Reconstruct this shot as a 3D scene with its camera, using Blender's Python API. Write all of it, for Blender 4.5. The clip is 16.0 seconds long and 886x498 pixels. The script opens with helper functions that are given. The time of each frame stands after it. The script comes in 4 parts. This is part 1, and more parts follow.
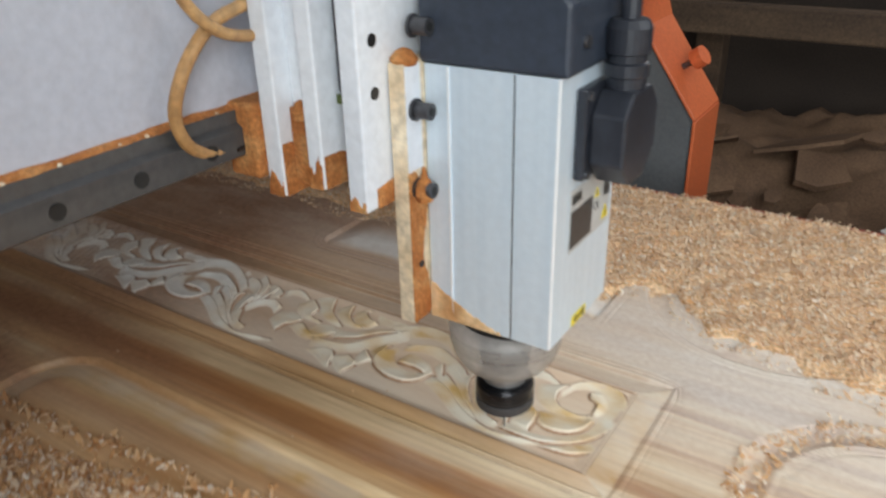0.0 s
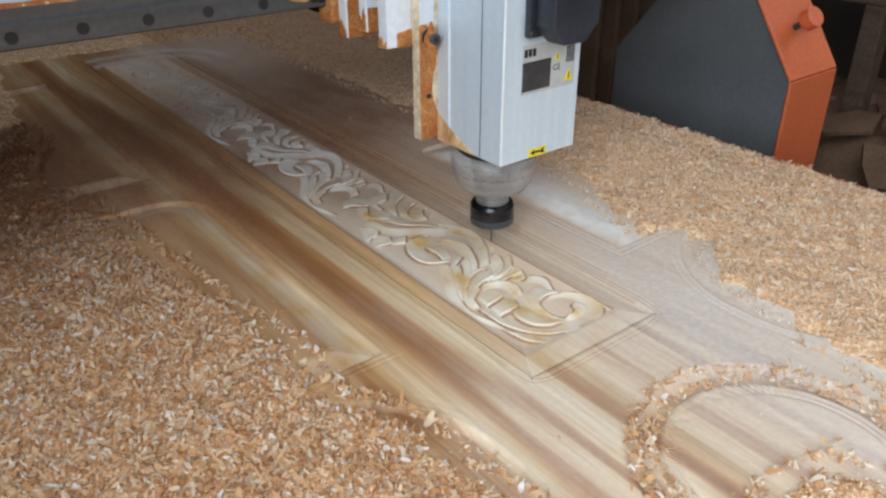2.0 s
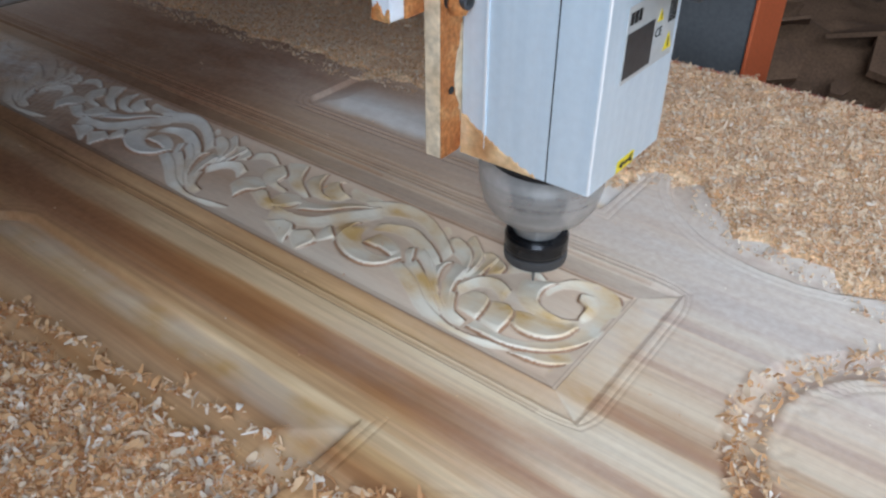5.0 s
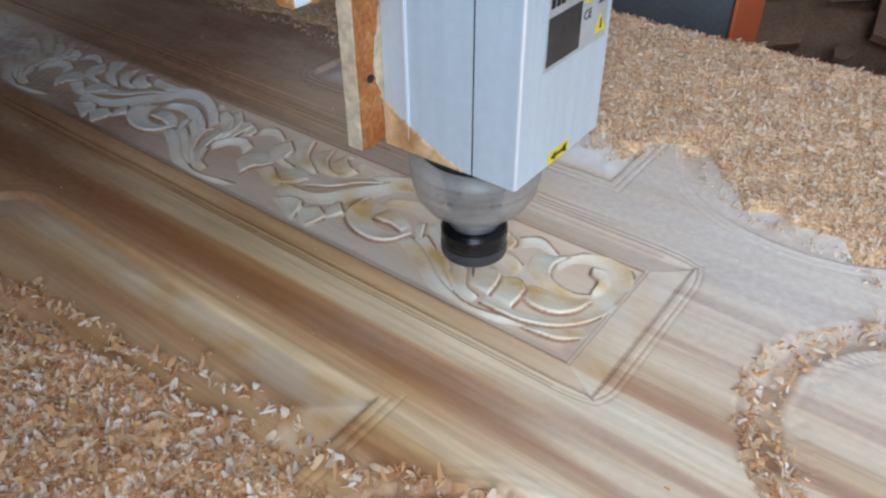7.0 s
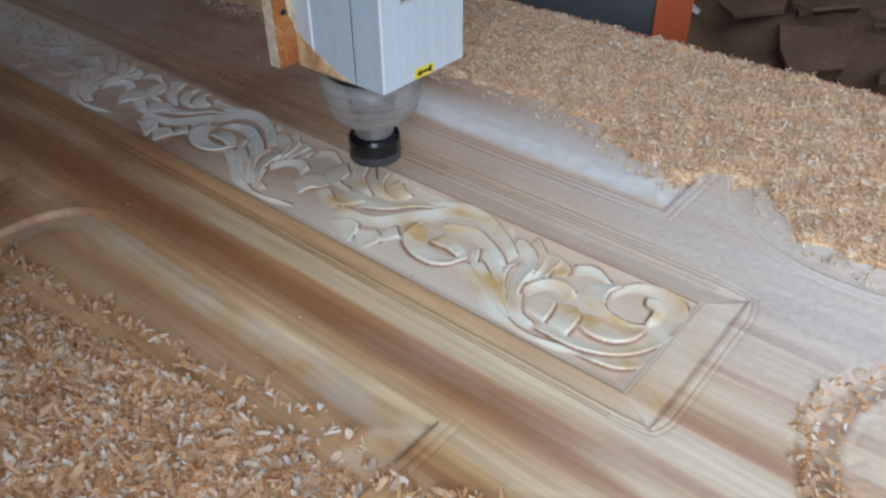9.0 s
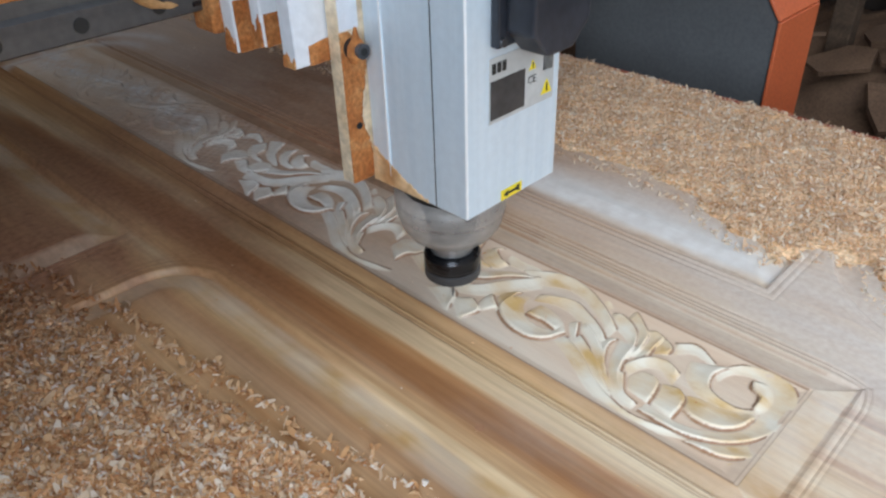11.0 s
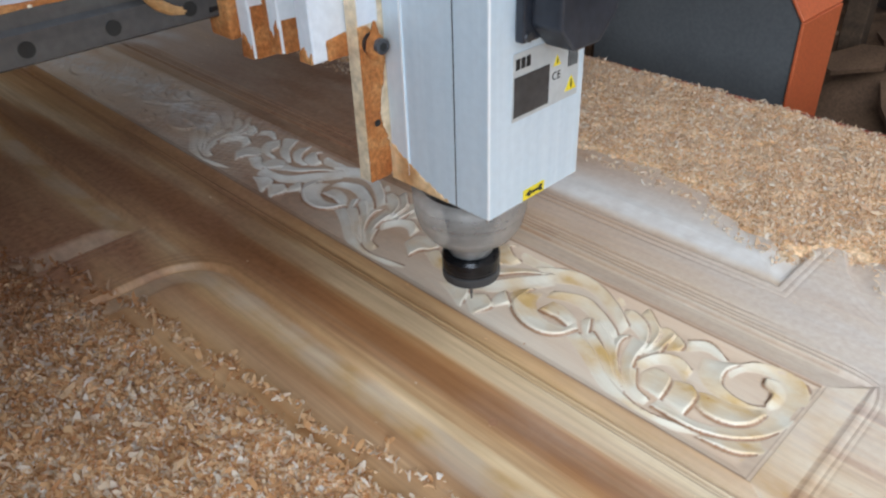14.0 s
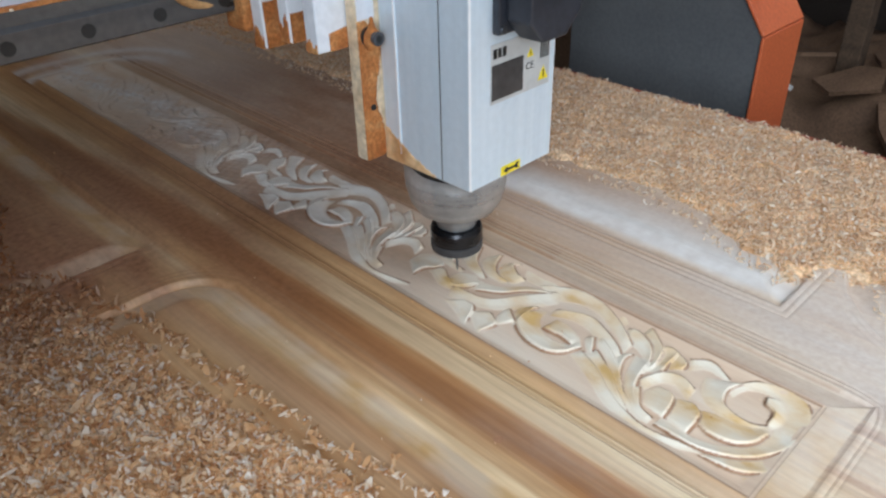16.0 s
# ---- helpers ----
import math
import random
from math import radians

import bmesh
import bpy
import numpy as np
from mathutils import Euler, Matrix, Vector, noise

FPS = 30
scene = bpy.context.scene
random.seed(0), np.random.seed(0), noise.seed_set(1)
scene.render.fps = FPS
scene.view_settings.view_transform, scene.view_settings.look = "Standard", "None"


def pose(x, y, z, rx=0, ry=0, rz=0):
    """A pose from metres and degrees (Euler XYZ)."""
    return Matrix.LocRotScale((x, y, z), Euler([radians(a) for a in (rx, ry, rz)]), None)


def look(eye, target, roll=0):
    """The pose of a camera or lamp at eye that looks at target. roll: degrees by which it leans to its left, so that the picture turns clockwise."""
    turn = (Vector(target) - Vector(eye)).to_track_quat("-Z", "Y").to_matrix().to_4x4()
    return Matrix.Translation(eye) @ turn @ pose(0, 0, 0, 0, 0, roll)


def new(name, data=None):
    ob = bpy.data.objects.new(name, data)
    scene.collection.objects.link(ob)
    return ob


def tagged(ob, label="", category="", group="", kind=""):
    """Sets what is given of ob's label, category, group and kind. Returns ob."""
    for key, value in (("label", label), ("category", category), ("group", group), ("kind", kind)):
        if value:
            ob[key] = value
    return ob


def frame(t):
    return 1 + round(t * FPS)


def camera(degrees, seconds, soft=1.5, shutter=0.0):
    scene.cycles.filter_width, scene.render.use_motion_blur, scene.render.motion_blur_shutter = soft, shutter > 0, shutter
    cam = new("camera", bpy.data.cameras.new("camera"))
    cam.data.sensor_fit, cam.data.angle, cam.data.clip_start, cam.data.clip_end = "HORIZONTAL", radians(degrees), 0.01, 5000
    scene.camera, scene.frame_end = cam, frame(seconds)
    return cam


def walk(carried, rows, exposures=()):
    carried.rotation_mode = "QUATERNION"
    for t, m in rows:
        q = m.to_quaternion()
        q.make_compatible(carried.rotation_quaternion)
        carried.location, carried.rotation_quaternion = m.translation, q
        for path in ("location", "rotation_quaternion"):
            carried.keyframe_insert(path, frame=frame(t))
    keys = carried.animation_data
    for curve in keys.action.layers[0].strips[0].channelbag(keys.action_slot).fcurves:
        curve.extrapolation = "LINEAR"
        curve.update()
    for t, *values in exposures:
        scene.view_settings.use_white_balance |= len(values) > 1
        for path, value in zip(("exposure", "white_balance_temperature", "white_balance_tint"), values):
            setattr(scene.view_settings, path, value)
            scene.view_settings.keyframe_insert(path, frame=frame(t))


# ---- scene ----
cam = camera(60.1, 16.0, 2.3, 0.4)
PATH = [
    (0, (0.177, -0.473, 0.458), (-0.813, 1.022, -0.428), -1.5),
    (0.5, (0.298, -0.516, 0.45), (-0.734, 0.935, -0.461), -1.3),
    (1, (0.395, -0.508, 0.446), (-0.748, 0.857, -0.466), -1.0),
    (1.5, (0.422, -0.461, 0.43), (-0.907, 0.712, -0.496), -1.2),
    (2, (0.419, -0.421, 0.435), (-0.974, 0.652, -0.518), -0.3),
    (2.5, (0.381, -0.472, 0.458), (-0.995, 0.583, -0.539), -0.6),
    (3, (0.305, -0.474, 0.446), (-0.973, 0.675, -0.577), -1.8),
    (3.5, (0.199, -0.395, 0.431), (-0.998, 0.824, -0.608), -2.6),
    (4, (0.161, -0.371, 0.408), (-0.903, 0.933, -0.673), -1.3),
    (4.5, (0.174, -0.353, 0.391), (-0.843, 0.955, -0.728), 0.1),
    (7, (0.161, -0.356, 0.395), (-0.806, 0.905, -0.82), -0.5),
    (7.5, (0.163, -0.36, 0.395), (-0.817, 0.894, -0.816), -0.6),
    (8, (0.162, -0.362, 0.396), (-0.822, 0.892, -0.813), -0.7),
    (8.5, (0.154, -0.365, 0.399), (-0.836, 0.882, -0.812), -0.5),
    (9, (0.144, -0.375, 0.412), (-0.89, 0.858, -0.775), -0.6),
    (9.5, (0.13, -0.378, 0.424), (-0.96, 0.842, -0.726), -0.9),
    (10, (0.119, -0.382, 0.436), (-1.024, 0.816, -0.686), -1.5),
    (12.5, (0.108, -0.399, 0.44), (-1.097, 0.767, -0.65), -2.0),
    (13, (0.114, -0.4, 0.441), (-1.097, 0.76, -0.65), -2.0),
    (13.5, (0.113, -0.397, 0.44), (-1.095, 0.765, -0.651), -2.2),
    (14, (0.111, -0.398, 0.44), (-1.092, 0.761, -0.66), -2.1),
    (14.5, (0.108, -0.401, 0.446), (-1.097, 0.757, -0.652), -2.0),
    (15, (0.106, -0.402, 0.442), (-1.108, 0.759, -0.644), -1.8),
    (15.5, (0.103, -0.408, 0.443), (-1.111, 0.749, -0.648), -1.6),
    (16, (0.111, -0.407, 0.447), (-1.104, 0.771, -0.618), -1.6),
]
# Stops and white balance as the clip's camera sets them on the way.
EXPOSURES = [(0.0, 0.02, 7100, 10), (0.5, 0.06, 7400, 10), (1.5, 0.08, 7000, 10), (2.5, 0.05, 6300, 10), (3.5, -0.04, 6050, 10), (4.5, -0.06, 6000, 10), (8.8, -0.06, 5900, 10), (10.0, 0.18, 6100, 10), (12.5, 0.2, 6400, 10), (16.0, 0.26, 6350, 10)]
walk(cam, [(t, look(eye, target, roll)) for t, eye, target, roll in PATH], EXPOSURES)

# ---- world, windows, light ----
world = bpy.data.worlds.new("sky")
scene.world = world
world.use_nodes = True
wn = world.node_tree.nodes
sky = wn.new("ShaderNodeTexSky")
sky.sky_type, sky.sun_disc = "NISHITA", False
sky.sun_elevation, sky.sun_rotation = radians(48), radians(20)
world.node_tree.links.new(sky.outputs[0], wn["Background"].inputs[0])
wn["Background"].inputs[1].default_value = 0.12


def window_light(name, eye, target, width, height, watts, colour, spread_angle=180):
    lamp = bpy.data.lights.new(name, "AREA")
    lamp.shape, lamp.size, lamp.size_y, lamp.energy, lamp.color = "RECTANGLE", width, height, watts, colour
    lamp.spread = radians(spread_angle)  # narrowed only to keep light off the near-left shavings
    ob = new(name, lamp)
    ob.matrix_world = look(eye, target)


# Daylight that comes in through the windows and the roof light of the workshop.
window_light("daylight_north", (0.60, 2.77, 1.75), (0.60, 0.0, 1.0), 1.7, 0.9, 13, (0.90, 0.95, 1.0))
window_light("daylight_south", (0.95, -1.12, 0.80), (0.95, 0.0, 0.45), 1.0, 0.9, 26, (0.80, 0.90, 1.0), 128)
window_light("daylight_east", (1.67, 0.55, 1.60), (0.3, 0.45, 0.0), 1.7, 0.9, 12, (0.88, 0.95, 1.0))
# unseen lamp added to brighten the board behind the gantry
window_light("added_roof_fill", (-1.70, 0.10, 2.38), (-1.70, 0.10, 0.0), 0.8, 1.3, 6, (0.90, 0.95, 1.0))
window_light("daylight_roof", (0.70, 0.10, 2.38), (0.62, 0.10, 0.0), 0.9, 1.3, 9, (0.90, 0.95, 1.0))


# ---- materials ----
def material(name, colours, scale=(20, 20, 20), rough=0.6, metal=0.0, bump=0.2, bump_scale=200.0, spread=(0.3, 0.7), detail=5.0, fine=0.25, fine_scale=150.0, coords="Object", spec=0.5):
    """A surface whose colour runs through the given colours by a stretched noise, with a finer speckle, and fine relief."""
    m = bpy.data.materials.new(name)
    m.use_nodes = True
    n, l = m.node_tree.nodes, m.node_tree.links
    b = n["Principled BSDF"]
    tc, mp = n.new("ShaderNodeTexCoord"), n.new("ShaderNodeMapping")
    mp.inputs["Scale"].default_value = scale
    l.new(tc.outputs[coords], mp.inputs[0])
    nz = n.new("ShaderNodeTexNoise")
    nz.inputs["Scale"].default_value, nz.inputs["Detail"].default_value = 1.0, detail
    l.new(mp.outputs[0], nz.inputs["Vector"])
    cr = n.new("ShaderNodeValToRGB")
    els = cr.color_ramp.elements
    while len(els) < len(colours):
        els.new(0.5)
    for i, c in enumerate(colours):
        els[i].position = spread[0] + (spread[1] - spread[0]) * i / max(1, len(colours) - 1)
        els[i].color = (*c, 1)
    l.new(nz.outputs[0], cr.inputs[0])
    n2 = n.new("ShaderNodeTexNoise")
    n2.inputs["Scale"].default_value, n2.inputs["Detail"].default_value = fine_scale, 4
    l.new(tc.outputs[coords], n2.inputs["Vector"])
    mr = n.new("ShaderNodeMapRange")
    mr.inputs[1].default_value, mr.inputs[2].default_value, mr.inputs[3].default_value, mr.inputs[4].default_value = 0.3, 0.7, 1 - fine, 1 + fine
    l.new(n2.outputs[0], mr.inputs[0])
    mx = n.new("ShaderNodeVectorMath")
    mx.operation = "SCALE"
    l.new(cr.outputs[0], mx.inputs[0])
    l.new(mr.outputs[0], mx.inputs["Scale"])
    l.new(mx.outputs[0], b.inputs["Base Color"])
    rr = n.new("ShaderNodeMapRange")
    rr.inputs[3].default_value, rr.inputs[4].default_value = max(0.03, rough - 0.12), min(1, rough + 0.12)
    l.new(nz.outputs[0], rr.inputs[0])
    l.new(rr.outputs[0], b.inputs["Roughness"])
    b.inputs["Metallic"].default_value = metal
    b.inputs["Specular IOR Level"].default_value = spec
    if bump:
        n3 = n.new("ShaderNodeTexNoise")
        n3.inputs["Scale"].default_value, n3.inputs["Detail"].default_value = bump_scale, 4
        l.new(tc.outputs[coords], n3.inputs["Vector"])
        bp = n.new("ShaderNodeBump")
        bp.inputs["Strength"].default_value, bp.inputs["Distance"].default_value = bump, 0.002
        l.new(n3.outputs[0], bp.inputs["Height"])
        l.new(bp.outputs[0], b.inputs["Normal"])
    return m


def board_wood():
    """Glued boards of a pale hardwood: bands along the grain, fine fibre, pale dust; sheen and shade are painted in."""
    m = bpy.data.materials.new("board_wood")
    m.use_nodes = True
    n, l = m.node_tree.nodes, m.node_tree.links
    b = n["Principled BSDF"]
    tc = n.new("ShaderNodeTexCoord")

    def noise_at(scale, detail, rough=0.5, distort=0.0):
        mp = n.new("ShaderNodeMapping")
        mp.inputs["Scale"].default_value = scale
        l.new(tc.outputs["Object"], mp.inputs[0])
        z = n.new("ShaderNodeTexNoise")
        z.inputs["Scale"].default_value, z.inputs["Detail"].default_value = 1.0, detail
        z.inputs["Roughness"].default_value, z.inputs["Distortion"].default_value = rough, distort
        l.new(mp.outputs[0], z.inputs["Vector"])
        return z.outputs[0]

    def ramp(value, stops):
        cr = n.new("ShaderNodeValToRGB")
        els = cr.color_ramp.elements
        while len(els) < len(stops):
            els.new(0.5)
        for i, (p, c) in enumerate(stops):
            els[i].position, els[i].color = p, (*c, 1)
        l.new(value, cr.inputs[0])
        return cr.outputs[0]

    def mix(a, c, f, kind="MIX"):
        x = n.new("ShaderNodeMix")
        x.data_type, x.blend_type = "RGBA", kind
        l.new(a, x.inputs[6]), l.new(c, x.inputs[7])
        if isinstance(f, float):
            x.inputs[0].default_value = f
        else:
            l.new(f, x.inputs[0])
        return x.outputs[2]

    loose = ramp(noise_at((0.9, 34, 4), 3.0, 0.5, 0.3), [(0.33, (0.30, 0.13, 0.055)), (0.43, (0.48, 0.24, 0.11)), (0.48, (0.58, 0.34, 0.17)), (0.515, (0.74, 0.53, 0.32)), (0.62, (0.82, 0.68, 0.49))])
    # the glued strips of the stiles run a little askew to the door
    sep = n.new("ShaderNodeSeparateXYZ")
    l.new(tc.outputs["Object"], sep.inputs[0])

    def span(value, lo, hi, a, c):
        r = n.new("ShaderNodeMapRange")
        r.inputs[1].default_value, r.inputs[2].default_value, r.inputs[3].default_value, r.inputs[4].default_value = lo, hi, a, c
        l.new(value, r.inputs[0])
        return r.outputs[0]

    def calc(kind, a, c, clamp=False):
        z = n.new("ShaderNodeMath")
        z.operation, z.use_clamp = kind, clamp
        for k, v in enumerate((a, c)):
            if isinstance(v, float):
                z.inputs[k].default_value = v
            else:
                l.new(v, z.inputs[k])
        return z.outputs[0]

    skew = calc("SUBTRACT", sep.outputs[1], calc("MULTIPLY", calc("ADD", sep.outputs[0], 0.1), 0.04))
    skew = calc("ADD", skew, span(noise_at((1.8, 10, 4), 3.0, 0.5, 0.3), 0.25, 0.75, -0.013, 0.013))
    skew = calc("ADD", skew, span(noise_at((1.6, 70, 8), 3.0, 0.6), 0.25, 0.75, -0.007, 0.007))
    BROWN, RUST, TAN, GOLD, CREAM_WOOD = (0.34, 0.150, 0.055), (0.48, 0.235, 0.092), (0.64, 0.385, 0.180), (0.72, 0.48, 0.235), (0.86, 0.69, 0.45)
    strips = ramp(span(skew, -0.25, 0.25, 0.0, 1.0), [((y + 0.25) / 0.5, c) for y, c in (
        (-0.24, TAN), (-0.175, TAN), (-0.158, (0.60, 0.37, 0.20)), (-0.145, RUST), (-0.126, GOLD), (-0.112, CREAM_WOOD), (-0.100, TAN), (-0.090, TAN), (-0.083, RUST), (-0.074, BROWN), (-0.060, BROWN),
        (-0.052, RUST), (-0.046, TAN), (-0.040, CREAM_WOOD), (-0.024, CREAM_WOOD), (-0.016, GOLD), (-0.006, TAN), (0.130, RUST), (0.155, CREAM_WOOD), (0.20, TAN))])
    bands = mix(strips, loose, span(sep.outputs[0], -0.01, 0.05, 0.22, 0.95))
    stain = ramp(noise_at((2.4, 11, 4), 4.0, 0.6, 0.4), [(0.36, (0.62, 0.52, 0.44)), (0.50, (0.98, 0.94, 0.90)), (0.64, (1.06, 1.06, 1.05))])
    bands = mix(bands, stain, 0.6, "MULTIPLY")
    fibre = ramp(noise_at((7, 210, 60), 5.0, 0.6), [(0.30, (0.72, 0.68, 0.62)), (0.70, (1.12, 1.12, 1.10))])
    wood = mix(bands, fibre, 0.75, "MULTIPLY")
    # dust with pale window sheen painted in: stronger towards the far side, in soft drifts along the grain
    grad = n.new("ShaderNodeMapRange")
    grad.inputs[1].default_value, grad.inputs[2].default_value, grad.inputs[3].default_value, grad.inputs[4].default_value = -0.03, 0.24, -0.24, 0.50
    l.new(sep.outputs[1], grad.inputs[0])
    add = n.new("ShaderNodeMath")
    add.operation = "ADD"
    drift = n.new("ShaderNodeMapRange")
    drift.inputs[1].default_value, drift.inputs[2].default_value, drift.inputs[3].default_value, drift.inputs[4].default_value = 0.35, 0.75, -0.05, 0.5
    l.new(noise_at((2.2, 9, 3), 5.0, 0.6), drift.inputs[0])
    l.new(grad.outputs[0], add.inputs[0]), l.new(drift.outputs[0], add.inputs[1])
    add.use_clamp = False
    # and towards the +x end, dust and painted sheen together
    end_sheen_dust, add2 = n.new("ShaderNodeMapRange"), n.new("ShaderNodeMath")
    end_sheen_dust.inputs[1].default_value, end_sheen_dust.inputs[2].default_value, end_sheen_dust.inputs[3].default_value, end_sheen_dust.inputs[4].default_value = -0.45, 0.12, -0.08, 0.28
    l.new(sep.outputs[0], end_sheen_dust.inputs[0])
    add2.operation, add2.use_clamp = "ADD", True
    l.new(add.outputs[0], add2.inputs[0]), l.new(end_sheen_dust.outputs[0], add2.inputs[1])
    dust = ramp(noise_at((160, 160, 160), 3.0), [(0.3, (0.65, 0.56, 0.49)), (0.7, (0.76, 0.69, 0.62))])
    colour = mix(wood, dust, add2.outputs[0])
    # brown sawdust on the stiles, with the dim shade round the gantry painted in
    along = ramp(span(sep.outputs[0], -1.5, 0.1, 0.0, 1.0), [(0.0, (0.10, 0.10, 0.10)), (0.22, (0.25, 0.25, 0.25)), (0.38, (0.95, 0.95, 0.95)), (0.55, (1, 1, 1)), (0.64, (0.55, 0.55, 0.55)), (0.74, (0.20, 0.20, 0.20)), (0.86, (0, 0, 0))])
    across = ramp(span(sep.outputs[1], -0.30, 0.40, 0.0, 1.0), [(0.0, (1, 1, 1)), (0.30, (0.9, 0.9, 0.9)), (0.42, (0.75, 0.75, 0.75)), (0.45, (0.85, 0.85, 0.85)), (0.60, (0.85, 0.85, 0.85)), (0.66, (0.9, 0.9, 0.9)), (0.85, (1.0, 1.0, 1.0))])
    patchy = span(noise_at((4, 11, 4), 5.0, 0.65), 0.34, 0.60, 0.50, 1.0)
    shade_film = calc("MULTIPLY", calc("MULTIPLY", along, across), patchy, True)
    tone, tsep = n.new("ShaderNodeAttribute"), n.new("ShaderNodeSeparateColor")
    tone.attribute_name = "tone"
    l.new(tone.outputs["Color"], tsep.inputs[0])
    shade_film = calc("MULTIPLY", shade_film, span(tsep.outputs[0], 0.0, 1.0, 1.0, 0.25))
    shade_dust_brown = ramp(noise_at((130, 130, 130), 4.0), [(0.3, (0.19, 0.080, 0.040)), (0.7, (0.35, 0.170, 0.095))])
    # freshly cut leaves, the reddish sunk field, brown crease and groove lines
    cut = ramp(noise_at((16, 24, 24), 4.0), [(0.36, (0.68, 0.44, 0.17)), (0.45, (0.80, 0.63, 0.42)), (0.58, (0.87, 0.79, 0.65))])
    sunk = ramp(noise_at((3, 26, 26), 4.0), [(0.3, (0.68, 0.48, 0.33)), (0.5, (0.78, 0.62, 0.47)), (0.7, (0.83, 0.73, 0.60))])
    crease_brown = ramp(noise_at((40, 40, 40), 3.0), [(0.3, (0.22, 0.095, 0.045)), (0.7, (0.37, 0.19, 0.095))])
    colour = mix(colour, sunk, tsep.outputs[1])
    colour = mix(colour, cut, tsep.outputs[0])
    colour = mix(colour, crease_brown, tsep.outputs[2])
    colour = mix(colour, shade_dust_brown, shade_film)
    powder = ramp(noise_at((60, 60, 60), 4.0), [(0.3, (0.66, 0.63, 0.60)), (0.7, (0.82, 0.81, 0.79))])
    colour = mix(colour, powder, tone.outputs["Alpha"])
    l.new(colour, b.inputs["Base Color"])
    b.inputs["Roughness"].default_value = 0.44
    bp = n.new("ShaderNodeBump")
    bp.inputs["Strength"].default_value, bp.inputs["Distance"].default_value = 0.25, 0.001
    l.new(noise_at((14, 320, 320), 4.0), bp.inputs["Height"])
    l.new(bp.outputs[0], b.inputs["Normal"])
    return m


def chip_material():
    """Curled shavings: each chip has its own tone between cream, tan and reddish brown."""
    m = bpy.data.materials.new("wood_chips")
    m.use_nodes = True
    n, l = m.node_tree.nodes, m.node_tree.links
    b = n["Principled BSDF"]
    g = n.new("ShaderNodeNewGeometry")
    cr = n.new("ShaderNodeValToRGB")
    els = cr.color_ramp.elements
    stops = [(0.0, (0.60, 0.31, 0.14)), (0.22, (0.74, 0.44, 0.21)), (0.55, (0.83, 0.59, 0.35)), (0.78, (0.87, 0.72, 0.54)), (1.0, (0.93, 0.89, 0.83))]
    while len(els) < len(stops):
        els.new(0.5)
    for i, (p, c) in enumerate(stops):
        els[i].position, els[i].color = p, (*c, 1)
    l.new(g.outputs["Random Per Island"], cr.inputs[0])
    # darker red tone towards -x, near side: redder shavings with shade painted in
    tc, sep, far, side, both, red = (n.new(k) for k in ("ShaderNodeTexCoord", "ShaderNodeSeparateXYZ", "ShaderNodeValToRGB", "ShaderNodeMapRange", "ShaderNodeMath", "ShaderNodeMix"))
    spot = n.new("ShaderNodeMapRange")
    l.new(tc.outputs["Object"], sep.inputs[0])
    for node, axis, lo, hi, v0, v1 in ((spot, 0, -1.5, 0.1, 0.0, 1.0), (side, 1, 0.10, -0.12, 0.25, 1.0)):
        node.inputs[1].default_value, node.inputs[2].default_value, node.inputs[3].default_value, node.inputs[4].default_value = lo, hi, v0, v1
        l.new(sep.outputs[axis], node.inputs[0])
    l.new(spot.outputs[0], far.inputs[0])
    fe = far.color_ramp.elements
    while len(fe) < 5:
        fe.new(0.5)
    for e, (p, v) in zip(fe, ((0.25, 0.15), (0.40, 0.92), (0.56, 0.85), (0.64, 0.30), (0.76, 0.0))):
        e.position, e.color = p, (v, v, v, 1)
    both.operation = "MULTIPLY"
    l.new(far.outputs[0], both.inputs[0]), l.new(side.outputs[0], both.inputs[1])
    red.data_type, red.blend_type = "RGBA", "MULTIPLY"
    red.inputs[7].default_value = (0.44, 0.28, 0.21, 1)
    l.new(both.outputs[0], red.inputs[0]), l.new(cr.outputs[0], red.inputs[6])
    # paler shavings beyond the ornament
    beyond, pale = n.new("ShaderNodeMapRange"), n.new("ShaderNodeMix")
    beyond.inputs[1].default_value, beyond.inputs[2].default_value, beyond.inputs[3].default_value, beyond.inputs[4].default_value = 0.05, 0.25, 0.0, 0.38
    l.new(sep.outputs[1], beyond.inputs[0])
    pale.data_type = "RGBA"
    pale.inputs[7].default_value = (0.82, 0.73, 0.60, 1)
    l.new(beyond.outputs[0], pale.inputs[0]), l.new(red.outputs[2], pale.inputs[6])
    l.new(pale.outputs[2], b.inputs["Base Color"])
    b.inputs["Roughness"].default_value = 0.75
    # thin flakes let light through
    through_light, both_ways = n.new("ShaderNodeBsdfTranslucent"), n.new("ShaderNodeMixShader")
    l.new(pale.outputs[2], through_light.inputs[0])
    both_ways.inputs[0].default_value = 0.38
    l.new(b.outputs[0], both_ways.inputs[1]), l.new(through_light.outputs[0], both_ways.inputs[2])
    l.new(both_ways.outputs[0], n["Material Output"].inputs[0])
    return m


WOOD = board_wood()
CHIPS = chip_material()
BED_DUST = material("sawdust_bed", [(0.62, 0.36, 0.18), (0.74, 0.49, 0.28), (0.81, 0.61, 0.41)], (60, 60, 60), 0.9, bump=1.0, bump_scale=220, fine=0.4, fine_scale=240)
ALU = material("brushed_aluminium", [(0.62, 0.72, 0.80), (0.69, 0.78, 0.85)], (120, 120, 2), 0.38, 0.25, 0.02, 300, fine=0.03)
GLINT_ALU = material("glint_aluminium", [(0.86, 0.89, 0.91), (0.91, 0.93, 0.94)], (60, 60, 4), 0.32, 0.2, 0.0, fine=0.03)
